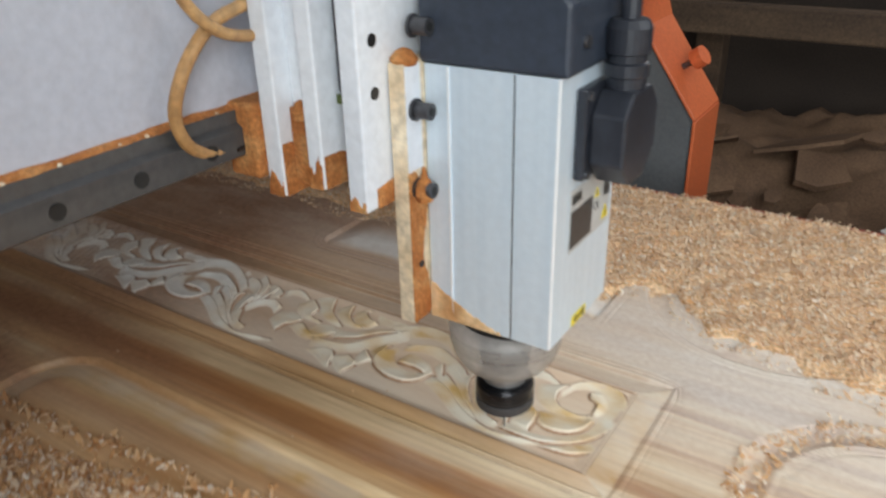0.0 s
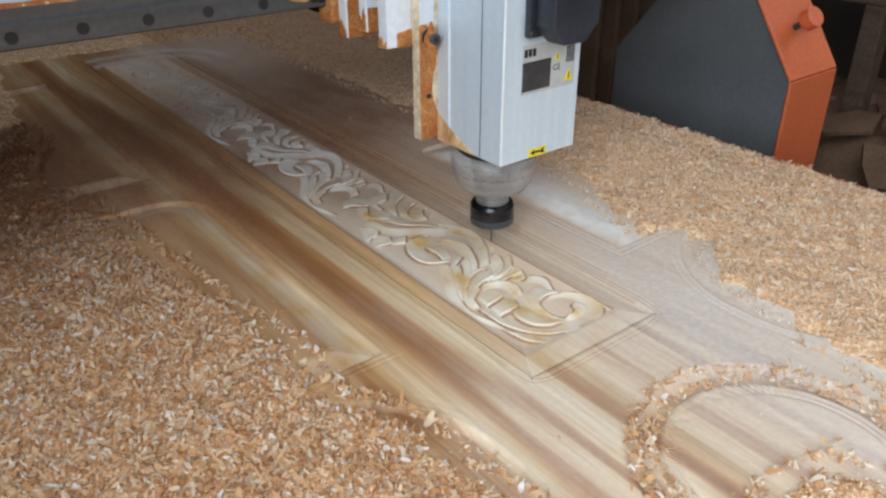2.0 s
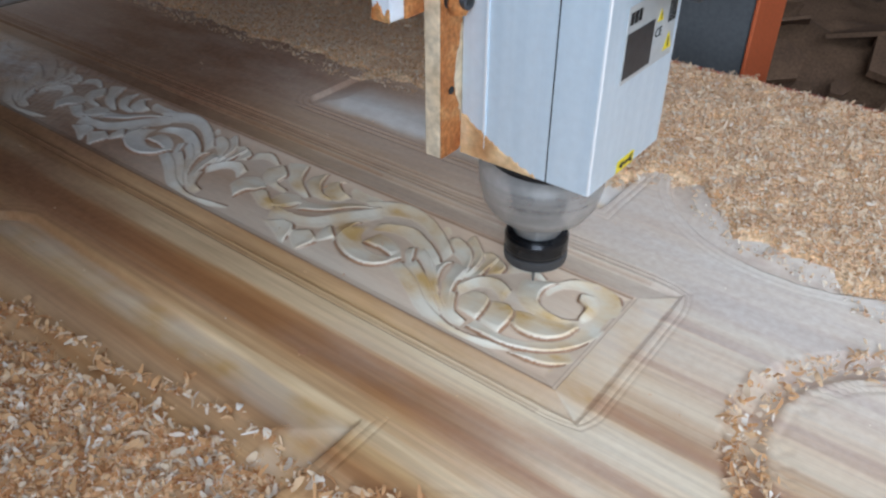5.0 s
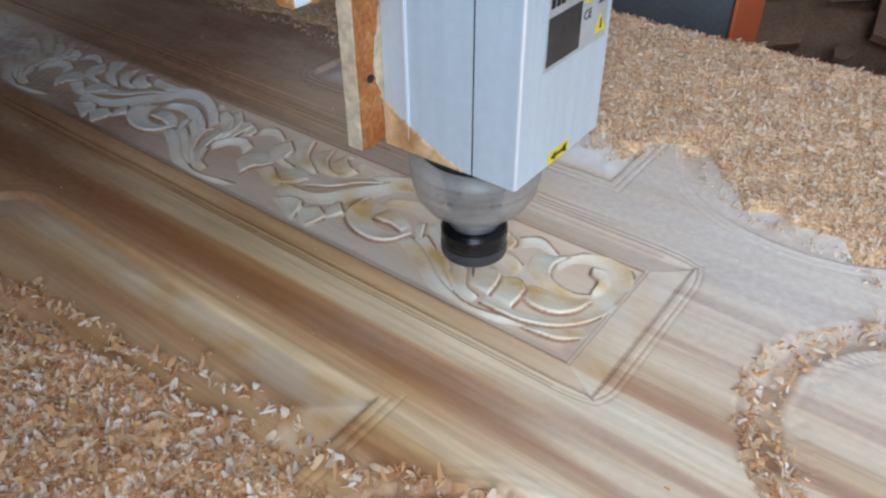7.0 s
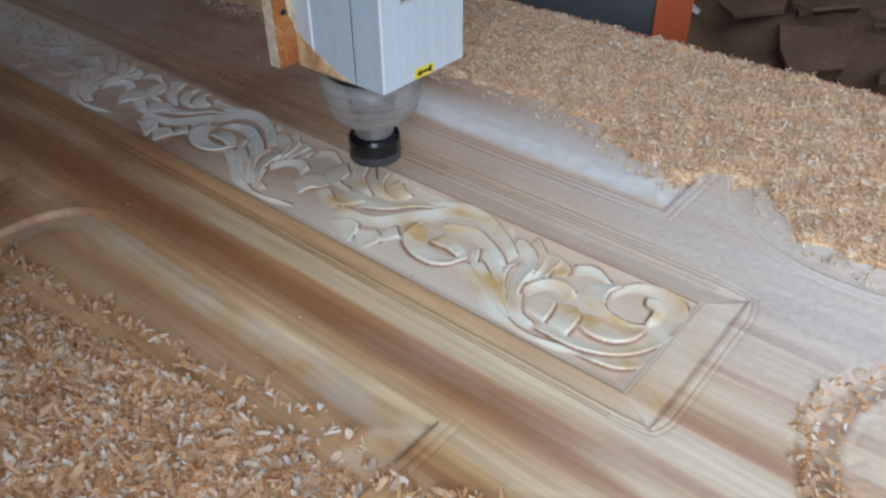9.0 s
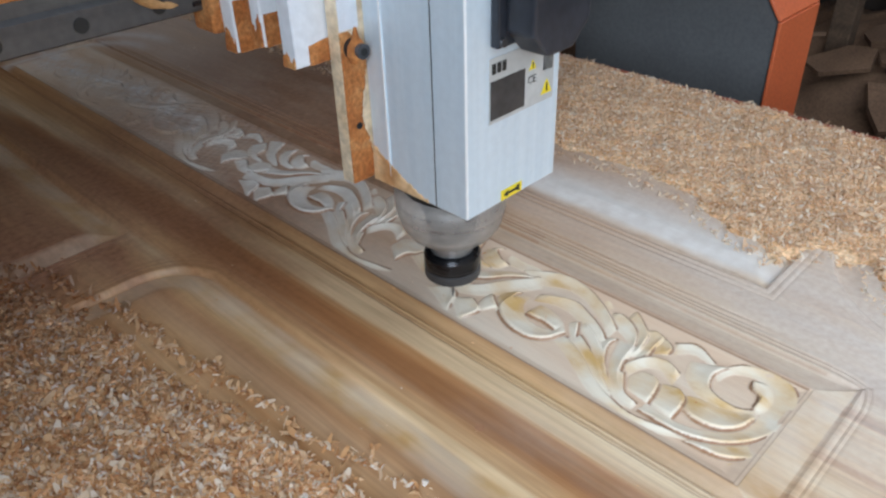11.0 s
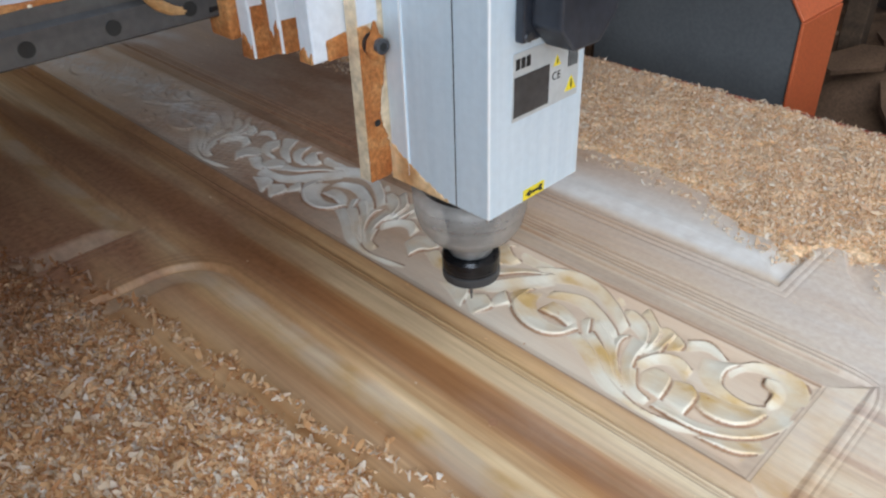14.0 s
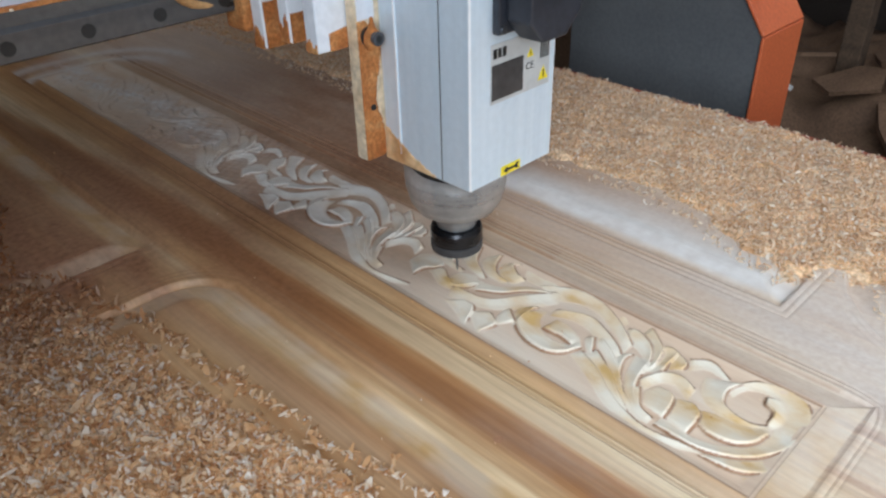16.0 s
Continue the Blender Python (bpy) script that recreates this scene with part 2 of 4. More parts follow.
PAINT_WHITE = material("white_machine_paint", [(0.72, 0.75, 0.80), (0.82, 0.85, 0.88)], (6, 6, 6), 0.45, 0.0, 0.05, 120, fine=0.06)
PAINT_BEAM = material("pale_grey_beam_paint", [(0.46, 0.48, 0.55), (0.54, 0.56, 0.62)], (4, 4, 4), 0.5, 0.0, 0.05, 120, fine=0.06)
PAINT_GREY = material("grey_machine_paint", [(0.115, 0.120, 0.124), (0.155, 0.160, 0.163)], (5, 5, 5), 0.55, 0.0, 0.08, 90, fine=0.10)
PAINT_ORANGE = material("orange_machine_paint", [(0.62, 0.13, 0.045), (0.72, 0.17, 0.06)], (6, 6, 6), 0.5, 0.0, 0.06, 80, fine=0.10)
BLACK_PLASTIC = material("black_plastic", [(0.012, 0.014, 0.02), (0.03, 0.033, 0.042)], (12, 12, 12), 0.38, 0.0, 0.05, 300, fine=0.2)
COVER_PAINT = material("dark_blue_grey_paint", [(0.022, 0.03, 0.045), (0.04, 0.05, 0.07)], (12, 12, 12), 0.5, 0.0, 0.05, 200, fine=0.15)
BLACK_STEEL = material("blackened_steel", [(0.01, 0.01, 0.012), (0.035, 0.034, 0.036)], (30, 30, 90), 0.28, 0.6, 0.05, 300, fine=0.2)
NECK_STEEL = material("turned_neck_steel", [(0.20, 0.21, 0.22), (0.34, 0.35, 0.36)], (6, 6, 160), 0.3, 0.7, 0.05, 200, fine=0.1)
SKIRT = material("matt_dark_grey", [(0.040, 0.040, 0.043), (0.065, 0.064, 0.066)], (30, 30, 120), 0.5, 0.1, 0.05, 300, fine=0.15)
RAIL_STEEL = material("dark_rail_steel", [(0.075, 0.075, 0.080), (0.115, 0.113, 0.112)], (30, 3, 60), 0.4, 0.4, 0.05, 200, fine=0.12)
STEEL = material("worn_steel", [(0.10, 0.095, 0.09), (0.20, 0.19, 0.18)], (8, 60, 30), 0.42, 0.55, 0.1, 200, fine=0.2)
BOLT = material("bolt_steel", [(0.06, 0.06, 0.065), (0.14, 0.14, 0.15)], (60, 60, 60), 0.35, 0.7, 0.1, 300)
FAN_GREY = material("spinning_fan_grey", [(0.36, 0.34, 0.32), (0.60, 0.57, 0.54)], (3, 3, 110), 0.42, 0.1, 0.0, fine=0.1)
fan_nodes, fan_links = FAN_GREY.node_tree.nodes, FAN_GREY.node_tree.links
see, blend = fan_nodes.new("ShaderNodeBsdfTransparent"), fan_nodes.new("ShaderNodeMixShader")
blend.inputs[0].default_value = 0.55
fan_links.new(fan_nodes["Principled BSDF"].outputs[0], blend.inputs[1]), fan_links.new(see.outputs[0], blend.inputs[2])
fan_links.new(blend.outputs[0], fan_nodes["Material Output"].inputs[0])
BURNT_WOOD = material("scorched_wood", [(0.36, 0.17, 0.085), (0.50, 0.28, 0.16)], (30, 30, 30), 0.7, bump=0.2)
STUCK_DUST = material("caked_sawdust", [(0.34, 0.10, 0.022), (0.48, 0.18, 0.05), (0.60, 0.30, 0.11)], (45, 45, 45), 0.95, 0.0, 1.0, 500, fine=0.3, fine_scale=300)
FOOT_DUST = material("tan_caked_dust", [(0.46, 0.22, 0.08), (0.64, 0.40, 0.20), (0.74, 0.55, 0.34)], (35, 35, 35), 0.9, 0.0, 0.6, 400, fine=0.2)
CREAM = material("dusty_cream_edge", [(0.58, 0.40, 0.22), (0.76, 0.66, 0.50)], (14, 14, 22), 0.7, 0.0, 0.2, 200)
HOSE = material("amber_hose", [(0.40, 0.20, 0.07), (0.55, 0.33, 0.15)], (20, 20, 20), 0.4, 0.0, 0.1, 200)
GREEN = material("green_block", [(0.06, 0.09, 0.02), (0.12, 0.15, 0.05)], (20, 20, 20), 0.6)
YELLOW = material("yellow_label", [(0.80, 0.62, 0.02), (0.88, 0.70, 0.04)], (30, 30, 30), 0.5, bump=0.0, fine=0.05)
INK = material("black_print", [(0.008, 0.008, 0.008), (0.02, 0.02, 0.02)], (30, 30, 30), 0.5, bump=0.0)
LABEL_WHITE = material("pale_label", [(0.50, 0.52, 0.52), (0.60, 0.61, 0.60)], (30, 30, 30), 0.45, 0.2, 0.0, fine=0.05)
LABEL_DARK = material("dark_label_field", [(0.028, 0.028, 0.03), (0.06, 0.058, 0.058)], (60, 60, 60), 0.4, 0.0, 0.0, fine=0.2)
RED_EDGE = material("red_bed_edge", [(0.30, 0.06, 0.03), (0.42, 0.10, 0.05)], (9, 9, 9), 0.6)
BED_MDF = material("bed_board", [(0.26, 0.13, 0.07), (0.40, 0.23, 0.13)], (5, 12, 12), 0.8)
FLOOR = material("dusty_concrete_floor", [(0.05, 0.04, 0.033), (0.11, 0.09, 0.075)], (3, 3, 3), 0.9, bump=0.5, bump_scale=30)
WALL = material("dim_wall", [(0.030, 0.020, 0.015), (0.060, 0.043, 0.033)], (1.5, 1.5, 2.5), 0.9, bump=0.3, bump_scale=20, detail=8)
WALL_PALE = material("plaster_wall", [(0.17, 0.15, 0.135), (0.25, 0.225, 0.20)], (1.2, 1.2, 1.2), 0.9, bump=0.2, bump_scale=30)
TIMBER = material("old_timber", [(0.06, 0.036, 0.022), (0.12, 0.075, 0.045)], (3, 30, 30), 0.85, bump=0.4, bump_scale=60)
CARD = material("brown_offcuts", [(0.10, 0.054, 0.030), (0.19, 0.110, 0.064)], (6, 6, 6), 0.85, bump=0.3, bump_scale=60)
SCRAP_WHITE = material("white_offcuts", [(0.70, 0.70, 0.69), (0.84, 0.84, 0.82)], (9, 9, 9), 0.7)


# ---- building helpers ----
def part(name, bm, mat, parent=None, label="", smooth=False):
    me = bpy.data.meshes.new(name)
    bmesh.ops.recalc_face_normals(bm, faces=bm.faces)
    bm.to_mesh(me)
    bm.free()
    me.materials.append(mat)
    if smooth:
        me.shade_smooth()
    ob = new(name, me)
    ob.parent = parent
    return tagged(ob, label)


def thing(name, label, category, group="", kind="", at=(0, 0, 0)):
    ob = new(name)
    ob.empty_display_size = 0.05
    ob.location = at
    return tagged(ob, label, category, group, kind)


def box(bm, x0, x1, y0, y1, z0, z1, bevel=0.0, turn=None):
    made = bmesh.ops.create_cube(bm, size=1.0)["verts"]
    for v in made:
        v.co = Vector((x0 + (v.co.x + 0.5) * (x1 - x0), y0 + (v.co.y + 0.5) * (y1 - y0), z0 + (v.co.z + 0.5) * (z1 - z0)))
    if bevel:
        edges = list({e for v in made for e in v.link_edges})
        made = list({v for f in bmesh.ops.bevel(bm, geom=edges, offset=bevel, segments=2, profile=0.5, affect="EDGES")["faces"] for v in f.verts} | {v for v in made if v.is_valid})
    if turn is not None:
        bmesh.ops.transform(bm, matrix=turn, verts=[v for v in made if v.is_valid])
    return bm


def solid(x0, x1, y0, y1, z0, z1, bevel=0.0):
    return box(bmesh.new(), x0, x1, y0, y1, z0, z1, bevel)


def rod(bm, p, q, radius, segments=20, radius_end=None):
    p, q = Vector(p), Vector(q)
    m = Matrix.Translation((p + q) / 2) @ (q - p).to_track_quat("Z", "Y").to_matrix().to_4x4()
    bmesh.ops.create_cone(bm, cap_ends=True, segments=segments, radius1=radius, radius2=radius if radius_end is None else radius_end, depth=(q - p).length, matrix=m)
    return bm


def lathe(profile, segments=48, centre=(0, 0)):
    """A body of revolution round z; profile: (radius, height) from the bottom to the top, closed at both ends."""
    bm = bmesh.new()
    rings = [[bm.verts.new((centre[0] + r * math.cos(a), centre[1] + r * math.sin(a), z)) for a in (2 * math.pi * i / segments for i in range(segments))] for r, z in profile]
    for lo, hi in zip(rings, rings[1:]):
        for i in range(segments):
            bm.faces.new((lo[i], lo[(i + 1) % segments], hi[(i + 1) % segments], hi[i]))
    bm.faces.new(rings[0][::-1]), bm.faces.new(rings[-1])
    return bm


def prism(outline, axis, lo, hi, bevel=0.0):
    """An outline in the plane across the axis, drawn out from lo to hi."""
    bm = bmesh.new()
    put = {"x": lambda a, b, c: (c, a, b), "y": lambda a, b, c: (a, c, b), "z": lambda a, b, c: (a, b, c)}[axis]
    low = [bm.verts.new(put(a, b, lo)) for a, b in outline]
    high = [bm.verts.new(put(a, b, hi)) for a, b in outline]
    bm.faces.new(low[::-1]), bm.faces.new(high)
    k = len(outline)
    for i in range(k):
        bm.faces.new((low[i], low[(i + 1) % k], high[(i + 1) % k], high[i]))
    if bevel:
        bmesh.ops.bevel(bm, geom=list(bm.edges), offset=bevel, segments=2, profile=0.5, affect="EDGES")
    return bm


def tube(points, radius, segments=12, steps=10):
    """A round hose through the given points."""
    pts = curve_points([Vector(p) for p in points], steps)
    bm = bmesh.new()
    rings = []
    for i, p in enumerate(pts):
        d = (pts[min(i + 1, len(pts) - 1)] - pts[max(i - 1, 0)]).normalized()
        a = d.orthogonal().normalized() if i == 0 else (a - d * a.dot(d)).normalized()
        b = d.cross(a)
        rings.append([bm.verts.new(p + radius * (math.cos(w) * a + math.sin(w) * b)) for w in (2 * math.pi * k / segments for k in range(segments))])
    for lo, hi in zip(rings, rings[1:]):
        for k in range(segments):
            bm.faces.new((lo[k], lo[(k + 1) % segments], hi[(k + 1) % segments], hi[k]))
    bm.faces.new(rings[0][::-1]), bm.faces.new(rings[-1])
    return bm


def curve_points(p, steps):
    """Points along a smooth curve through p."""
    p = [2 * p[0] - p[1], *p, 2 * p[-1] - p[-2]]
    out = []
    for i in range(1, len(p) - 2):
        for s in range(steps):
            t = s / steps
            out.append(0.5 * (2 * p[i] + (p[i + 1] - p[i - 1]) * t + (2 * p[i - 1] - 5 * p[i] + 4 * p[i + 1] - p[i + 2]) * t * t + (3 * p[i] - p[i - 1] - 3 * p[i + 1] + p[i + 2]) * t ** 3))
    return out + [p[-2]]


def sheet(name, xs, ys, zs, mat, parent=None, smooth=True):
    """A grid surface of heights zs over the lines xs and ys."""
    nx, ny = len(xs), len(ys)
    co = np.empty((nx, ny, 3), np.float32)
    co[..., 0], co[..., 1], co[..., 2] = xs[:, None], ys[None, :], zs
    i = np.arange((nx - 1) * ny).reshape(nx - 1, ny)[:, :-1].ravel()
    quads = np.stack([i, i + ny, i + ny + 1, i + 1], 1).astype(np.int32)
    me = bpy.data.meshes.new(name)
    me.vertices.add(nx * ny), me.loops.add(quads.size), me.polygons.add(len(quads))
    me.vertices.foreach_set("co", co.ravel())
    me.loops.foreach_set("vertex_index", quads.ravel())
    me.polygons.foreach_set("loop_start", np.arange(0, quads.size, 4, dtype=np.int32))
    me.update(calc_edges=True)
    me.validate()
    if smooth:
        me.shade_smooth()
    me.materials.append(mat)
    ob = new(name, me)
    ob.parent = parent
    return ob


def wavy(x, y, seed=0.0):
    """Cheap smooth unevenness between about -1 and 1."""
    return (np.sin(7.3 * x + 3.1 * y + seed) + np.sin(-4.1 * x + 9.7 * y + 1.7 * seed) + np.sin(17.0 * x - 13.0 * y + 2.3 * seed) * 0.6 + np.sin(31.0 * x + 27.0 * y + seed) * 0.4) / 3.0


# ---- the workshop ----
def workshop():
    part("floor", solid(-5.0, 1.7, -1.15, 2.8, -0.90, -0.80), FLOOR)
    tagged(bpy.data.objects["floor"], "dusty dark concrete workshop floor", "floor", kind="structure")
    bm = bmesh.new()
    for x0, x1, y0, y1 in ((-5.0, -2.15, -1.15, 2.8), (-1.25, 0.22, -1.15, 2.8), (-2.15, -1.25, -1.15, -0.58), (-2.15, -1.25, 0.78, 2.8), (1.18, 1.7, -1.15, 2.8), (0.22, 1.18, -1.15, -0.58), (0.22, 1.18, 0.78, 2.8)):
        box(bm, x0, x1, y0, y1, 2.4, 2.5)
    part("ceiling", bm, WALL_PALE)
    tagged(bpy.data.objects["ceiling"], "grey plastered workshop ceiling with a roof light and an added opening", "ceiling", kind="structure")

    def pierced(name, axis, at, lo, hi, hole, mat, label):
        a0, a1, z0, z1 = hole
        bm = bmesh.new()
        for b0, b1, c0, c1 in ((lo, a0, -0.8, 2.4), (a1, hi, -0.8, 2.4), (a0, a1, -0.8, z0), (a0, a1, z1, 2.4)):
            if axis == "y":
                box(bm, b0, b1, at, at + 0.15, c0, c1)
            else:
                box(bm, at, at + 0.15, b0, b1, c0, c1)
        tagged(part(name, bm, mat), label, "wall", kind="structure")

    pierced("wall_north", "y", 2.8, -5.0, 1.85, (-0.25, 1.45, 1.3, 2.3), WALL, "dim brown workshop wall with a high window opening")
    pierced("wall_south", "y", -1.30, -5.0, 1.85, (0.33, 1.37, 0.33, 1.27), WALL_PALE, "grey plastered wall with a wide window opening")
    pierced("wall_east", "x", 1.7, -1.15, 2.8, (-0.32, 1.42, 1.12, 2.07), WALL_PALE, "grey plastered wall with a window opening")
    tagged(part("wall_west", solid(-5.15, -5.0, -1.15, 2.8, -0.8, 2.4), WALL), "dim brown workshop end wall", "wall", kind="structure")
    # timber behind the machine
    for i, x in enumerate((-1.9, -0.55, 0.45, 1.4)):
        post = thing("timber_post", "dark upright timber post against the wall", "post", "posts along the wall", at=(x, 2.45, -0.8))
        part("shaft", solid(-0.05, 0.05, -0.05, 0.05, 0.0, 2.4, 0.006), TIMBER, post)
    shelf = thing("timber_rail", "long horizontal dark timber rail behind the machine", "rail", at=(-0.9, 1.95, 0.0))
    part("beam", solid(-1.9, 2.4, -0.03, 0.03, 0.0, 0.09, 0.006), TIMBER, shelf)
    for x in (-1.7, 0.3, 2.2):
        part("support", solid(x - 0.03, x + 0.03, -0.03, 0.03, -0.80, 0.0, 0.004), TIMBER, shelf)
    stack = thing("board_stack", "stack of leaning brown boards behind the machine", "boards", at=(-1.75, 1.55, -0.80))
    for i in range(5):
        part("board", box(bmesh.new(), -0.55, 0.45 + 0.05 * i, 0.03 * i, 0.03 * i + 0.022, 0.0, 1.02 - 0.05 * i, 0.003), CARD, stack)


def offcuts():
    """A low heap of sawn offcuts and torn card on the floor beyond the machine."""
    rng = random.Random(5)
    xs, ys = np.linspace(-1.6, 1.65, 90), np.linspace(1.12, 2.4, 40)
    X, Y = np.meshgrid(xs, ys, indexing="ij")
    zs = -0.62 + 0.30 * np.clip((Y - 1.1) / 0.7, 0, 1) + 0.05 * wavy(X * 1.4, Y * 1.6, 2.0) + 0.03 * wavy(X * 4, Y * 4, 1.0)
    zs[0, :] = zs[-1, :] = -0.8
    zs[:, 0] = zs[:, -1] = -0.8
    heap = sheet("rubbish_heap", xs, ys, zs, CARD)
    tagged(heap, "low heap of brown dust and torn card", "heap", kind="stuff")
    for i in range(90):
        x, y = rng.uniform(-1.0, 1.5), rng.uniform(1.20, 2.0)
        z = -0.62 + 0.30 * min(1, (y - 1.1) / 0.7) + 0.05
        pale = i % 4 == 0
        piece = thing("offcut", "torn pale white offcut lying on the heap" if pale else "brown sawn offcut lying on the heap", "offcut", "offcuts on the heap")
        piece.matrix_basis = pose(x, y, z, rng.uniform(-25, 35), rng.uniform(-25, 25), rng.uniform(0, 180))
        k, r = rng.randint(4, 6), rng.uniform(0.025, 0.06) if pale else rng.uniform(0.04, 0.14)
        ring = [(r * rng.uniform(0.6, 1.2) * math.cos(2 * math.pi * j / k), 0.6 * r * rng.uniform(0.6, 1.2) * math.sin(2 * math.pi * j / k)) for j in range(k)]
        part("piece", prism(ring, "z", 0.0, rng.uniform(0.004, 0.02)), SCRAP_WHITE if pale else CARD, piece)


# ---- bed and carved door ----
CY = 0.065  # the door's middle line


def machine_bed():
    bed = thing("machine_bed", "dusty router bed with a red painted edge", "machine bed", kind="")
    part("table", solid(-2.6, 1.6, -0.445, 0.660, -0.075, -0.032, 0.002), BED_MDF, bed)
    part("edge_strip", solid(-2.6, 1.6, 0.6605, 0.672, -0.10, -0.012, 0.002), RED_EDGE, bed, "red painted edge strip")
    part("side_ledge", solid(-2.6, 1.6, -0.62, -0.4455, -0.13, -0.07, 0.004), BED_MDF, bed, "dusty brown side ledge")
    part("frame", solid(-2.6, 1.6, -0.43, 0.64, -0.22, -0.0755, 0.004), PAINT_GREY, bed)
    for x in (-2.3, -0.5, 1.3):
        for y in (-0.38, 0.58):
            part("leg", solid(x - 0.05, x + 0.05, y - 0.05, y + 0.05, -0.80, -0.221, 0.004), PAINT_GREY, bed)


def box_distance(x, y, x0, x1, y0, y1, radius):
    """Distance to a rectangle with round corners; negative inside."""
    qx, qy = np.abs(x - (x0 + x1) / 2) - (x1 - x0) / 2 + radius, np.abs(y - (y0 + y1) / 2) - (y1 - y0) / 2 + radius
    return np.hypot(np.maximum(qx, 0), np.maximum(qy, 0)) + np.minimum(np.maximum(qx, qy), 0) - radius


def panel_profile(d):
    """Height of a raised side panel at the distance d from its edge: two fine lines outside, a groove, a bevel that rises to the field."""
    z = -0.0005 * np.exp(-((d - 0.006) / 0.0014) ** 2) - 0.0005 * np.exp(-((d - 0.013) / 0.0014) ** 2)
    e = np.clip(-d, 0, 1)
    drop, rise = np.clip(e / 0.003, 0, 1), np.clip((e - 0.004) / 0.034, 0, 1)
    return z - 0.0068 * drop * (1 - rise ** 0.9)


PANELS = [(-0.560, -0.088, -0.40, -0.105, 0.065), (-1.25, -0.648, -0.40, -0.128, 0.004)]
LEAVES = []
SUNK = -0.0038  # depth of the ornament's ground


def leaf(dx, low, crest, proud):
    LEAVES.append((dx, low, crest, proud))


def end_scroll(dx):
    """Leaves of the ornament: the low edge and the crest of each, in millimetres, and how proud it stands."""
    leaf(dx, "-46,19 -28,30 -13,46 -3,68 -1,94 -4,109", "-49,16 -22,20 -3,35 7,55 8,83 4,103", 0.75)
    leaf(dx, "-91,34 -70,29 -51,31 -35,41 -22,56 -19,78 -21,97 -27,110 -37,115 -50,112 -58,105 -62,91", "-93,21 -58,20 -31,30 -14,46 -3,69 -1,94 -5,111 -15,124 -32,128 -51,123 -62,113 -68,98", 0.85)
    leaf(dx, "-75,57 -64,63 -48,64 -34,69 -25,78", "-69,45 -54,40 -36,44 -25,56 -21,73", 1.0)
    leaf(dx, "-90,99 -83,79 -67,67 -48,65 -34,69 -25,77", "-62,113 -68,95 -63,79 -51,73 -36,73 -26,79", 1.0)
    leaf(dx, "-30,118 -19,105 -17,88 -22,78", "-40,111 -37,102 -28,96 -26,81", 1.0)
    leaf(dx, "-90,33 -96,45 -94,56 -88,61", "-69,29 -69,42 -72,55 -82,62", 1.0)
    leaf(dx, "-111,34 -117,48 -114,59 -107,62", "-91,31 -93,46 -97,57 -106,61", 1.0)
    leaf(dx, "-15,18 -10,11 -4,6", "-2,34 -2,22 -2,6", 0.6)
    leaf(dx, "-12,129 -7,119 -0,109", "6,149 5,133 2,108", 0.6)


def fan(dx):
    """Leaves of the ornament: the low edge and the crest of each, in millimetres, and how proud it stands."""
    leaf(dx, "-193,44 -165,30 -137,13 -110,5 -81,4 -49,18", "-189,54 -163,42 -138,25 -117,16 -92,11 -50,20", 0.7)
    leaf(dx, "-185,54 -162,41 -138,24 -118,17", "-180,64 -151,46 -133,30 -116,18", 0.8)
    leaf(dx, "-188,73 -169,62 -152,47 -127,25", "-187,82 -167,70 -149,54 -127,30", 0.75)
    leaf(dx, "-165,72 -152,51 -133,31 -113,18", "-153,82 -152,64 -137,40 -113,22", 0.9)
    leaf(dx, "-149,83 -139,50 -119,26 -99,18", "-135,82 -131,57 -121,36 -100,20", 1.0)
    leaf(dx, "-132,63 -137,84 -150,101 -161,110", "-129,78 -134,101 -146,114 -162,125", 1.0)
    leaf(dx, "-129,72 -129,90 -131,102 -141,108", "-121,76 -122,94 -123,109 -134,113", 0.8)
    leaf(dx, "-170,92 -158,92 -144,85 -135,73", "-175,110 -164,112 -145,100 -134,80", 0.8)
    leaf(dx, "-183,106 -179,118 -168,120 -153,112", "-195,125 -181,127 -167,127 -151,119", 0.6)
    leaf(dx, "-118,87 -122,100 -124,112", "-109,94 -111,103 -123,111", 0.7)
    leaf(dx, "-105,98 -93,108 -73,106", "-111,110 -95,119 -73,109", 0.6)
    leaf(dx, "-121,50 -113,68 -100,71 -87,63", "-129,57 -120,76 -105,84 -89,78", 0.9)
    leaf(dx, "-132,38 -123,28 -109,17 -97,17", "-125,49 -118,38 -110,28 -97,24", 0.7)


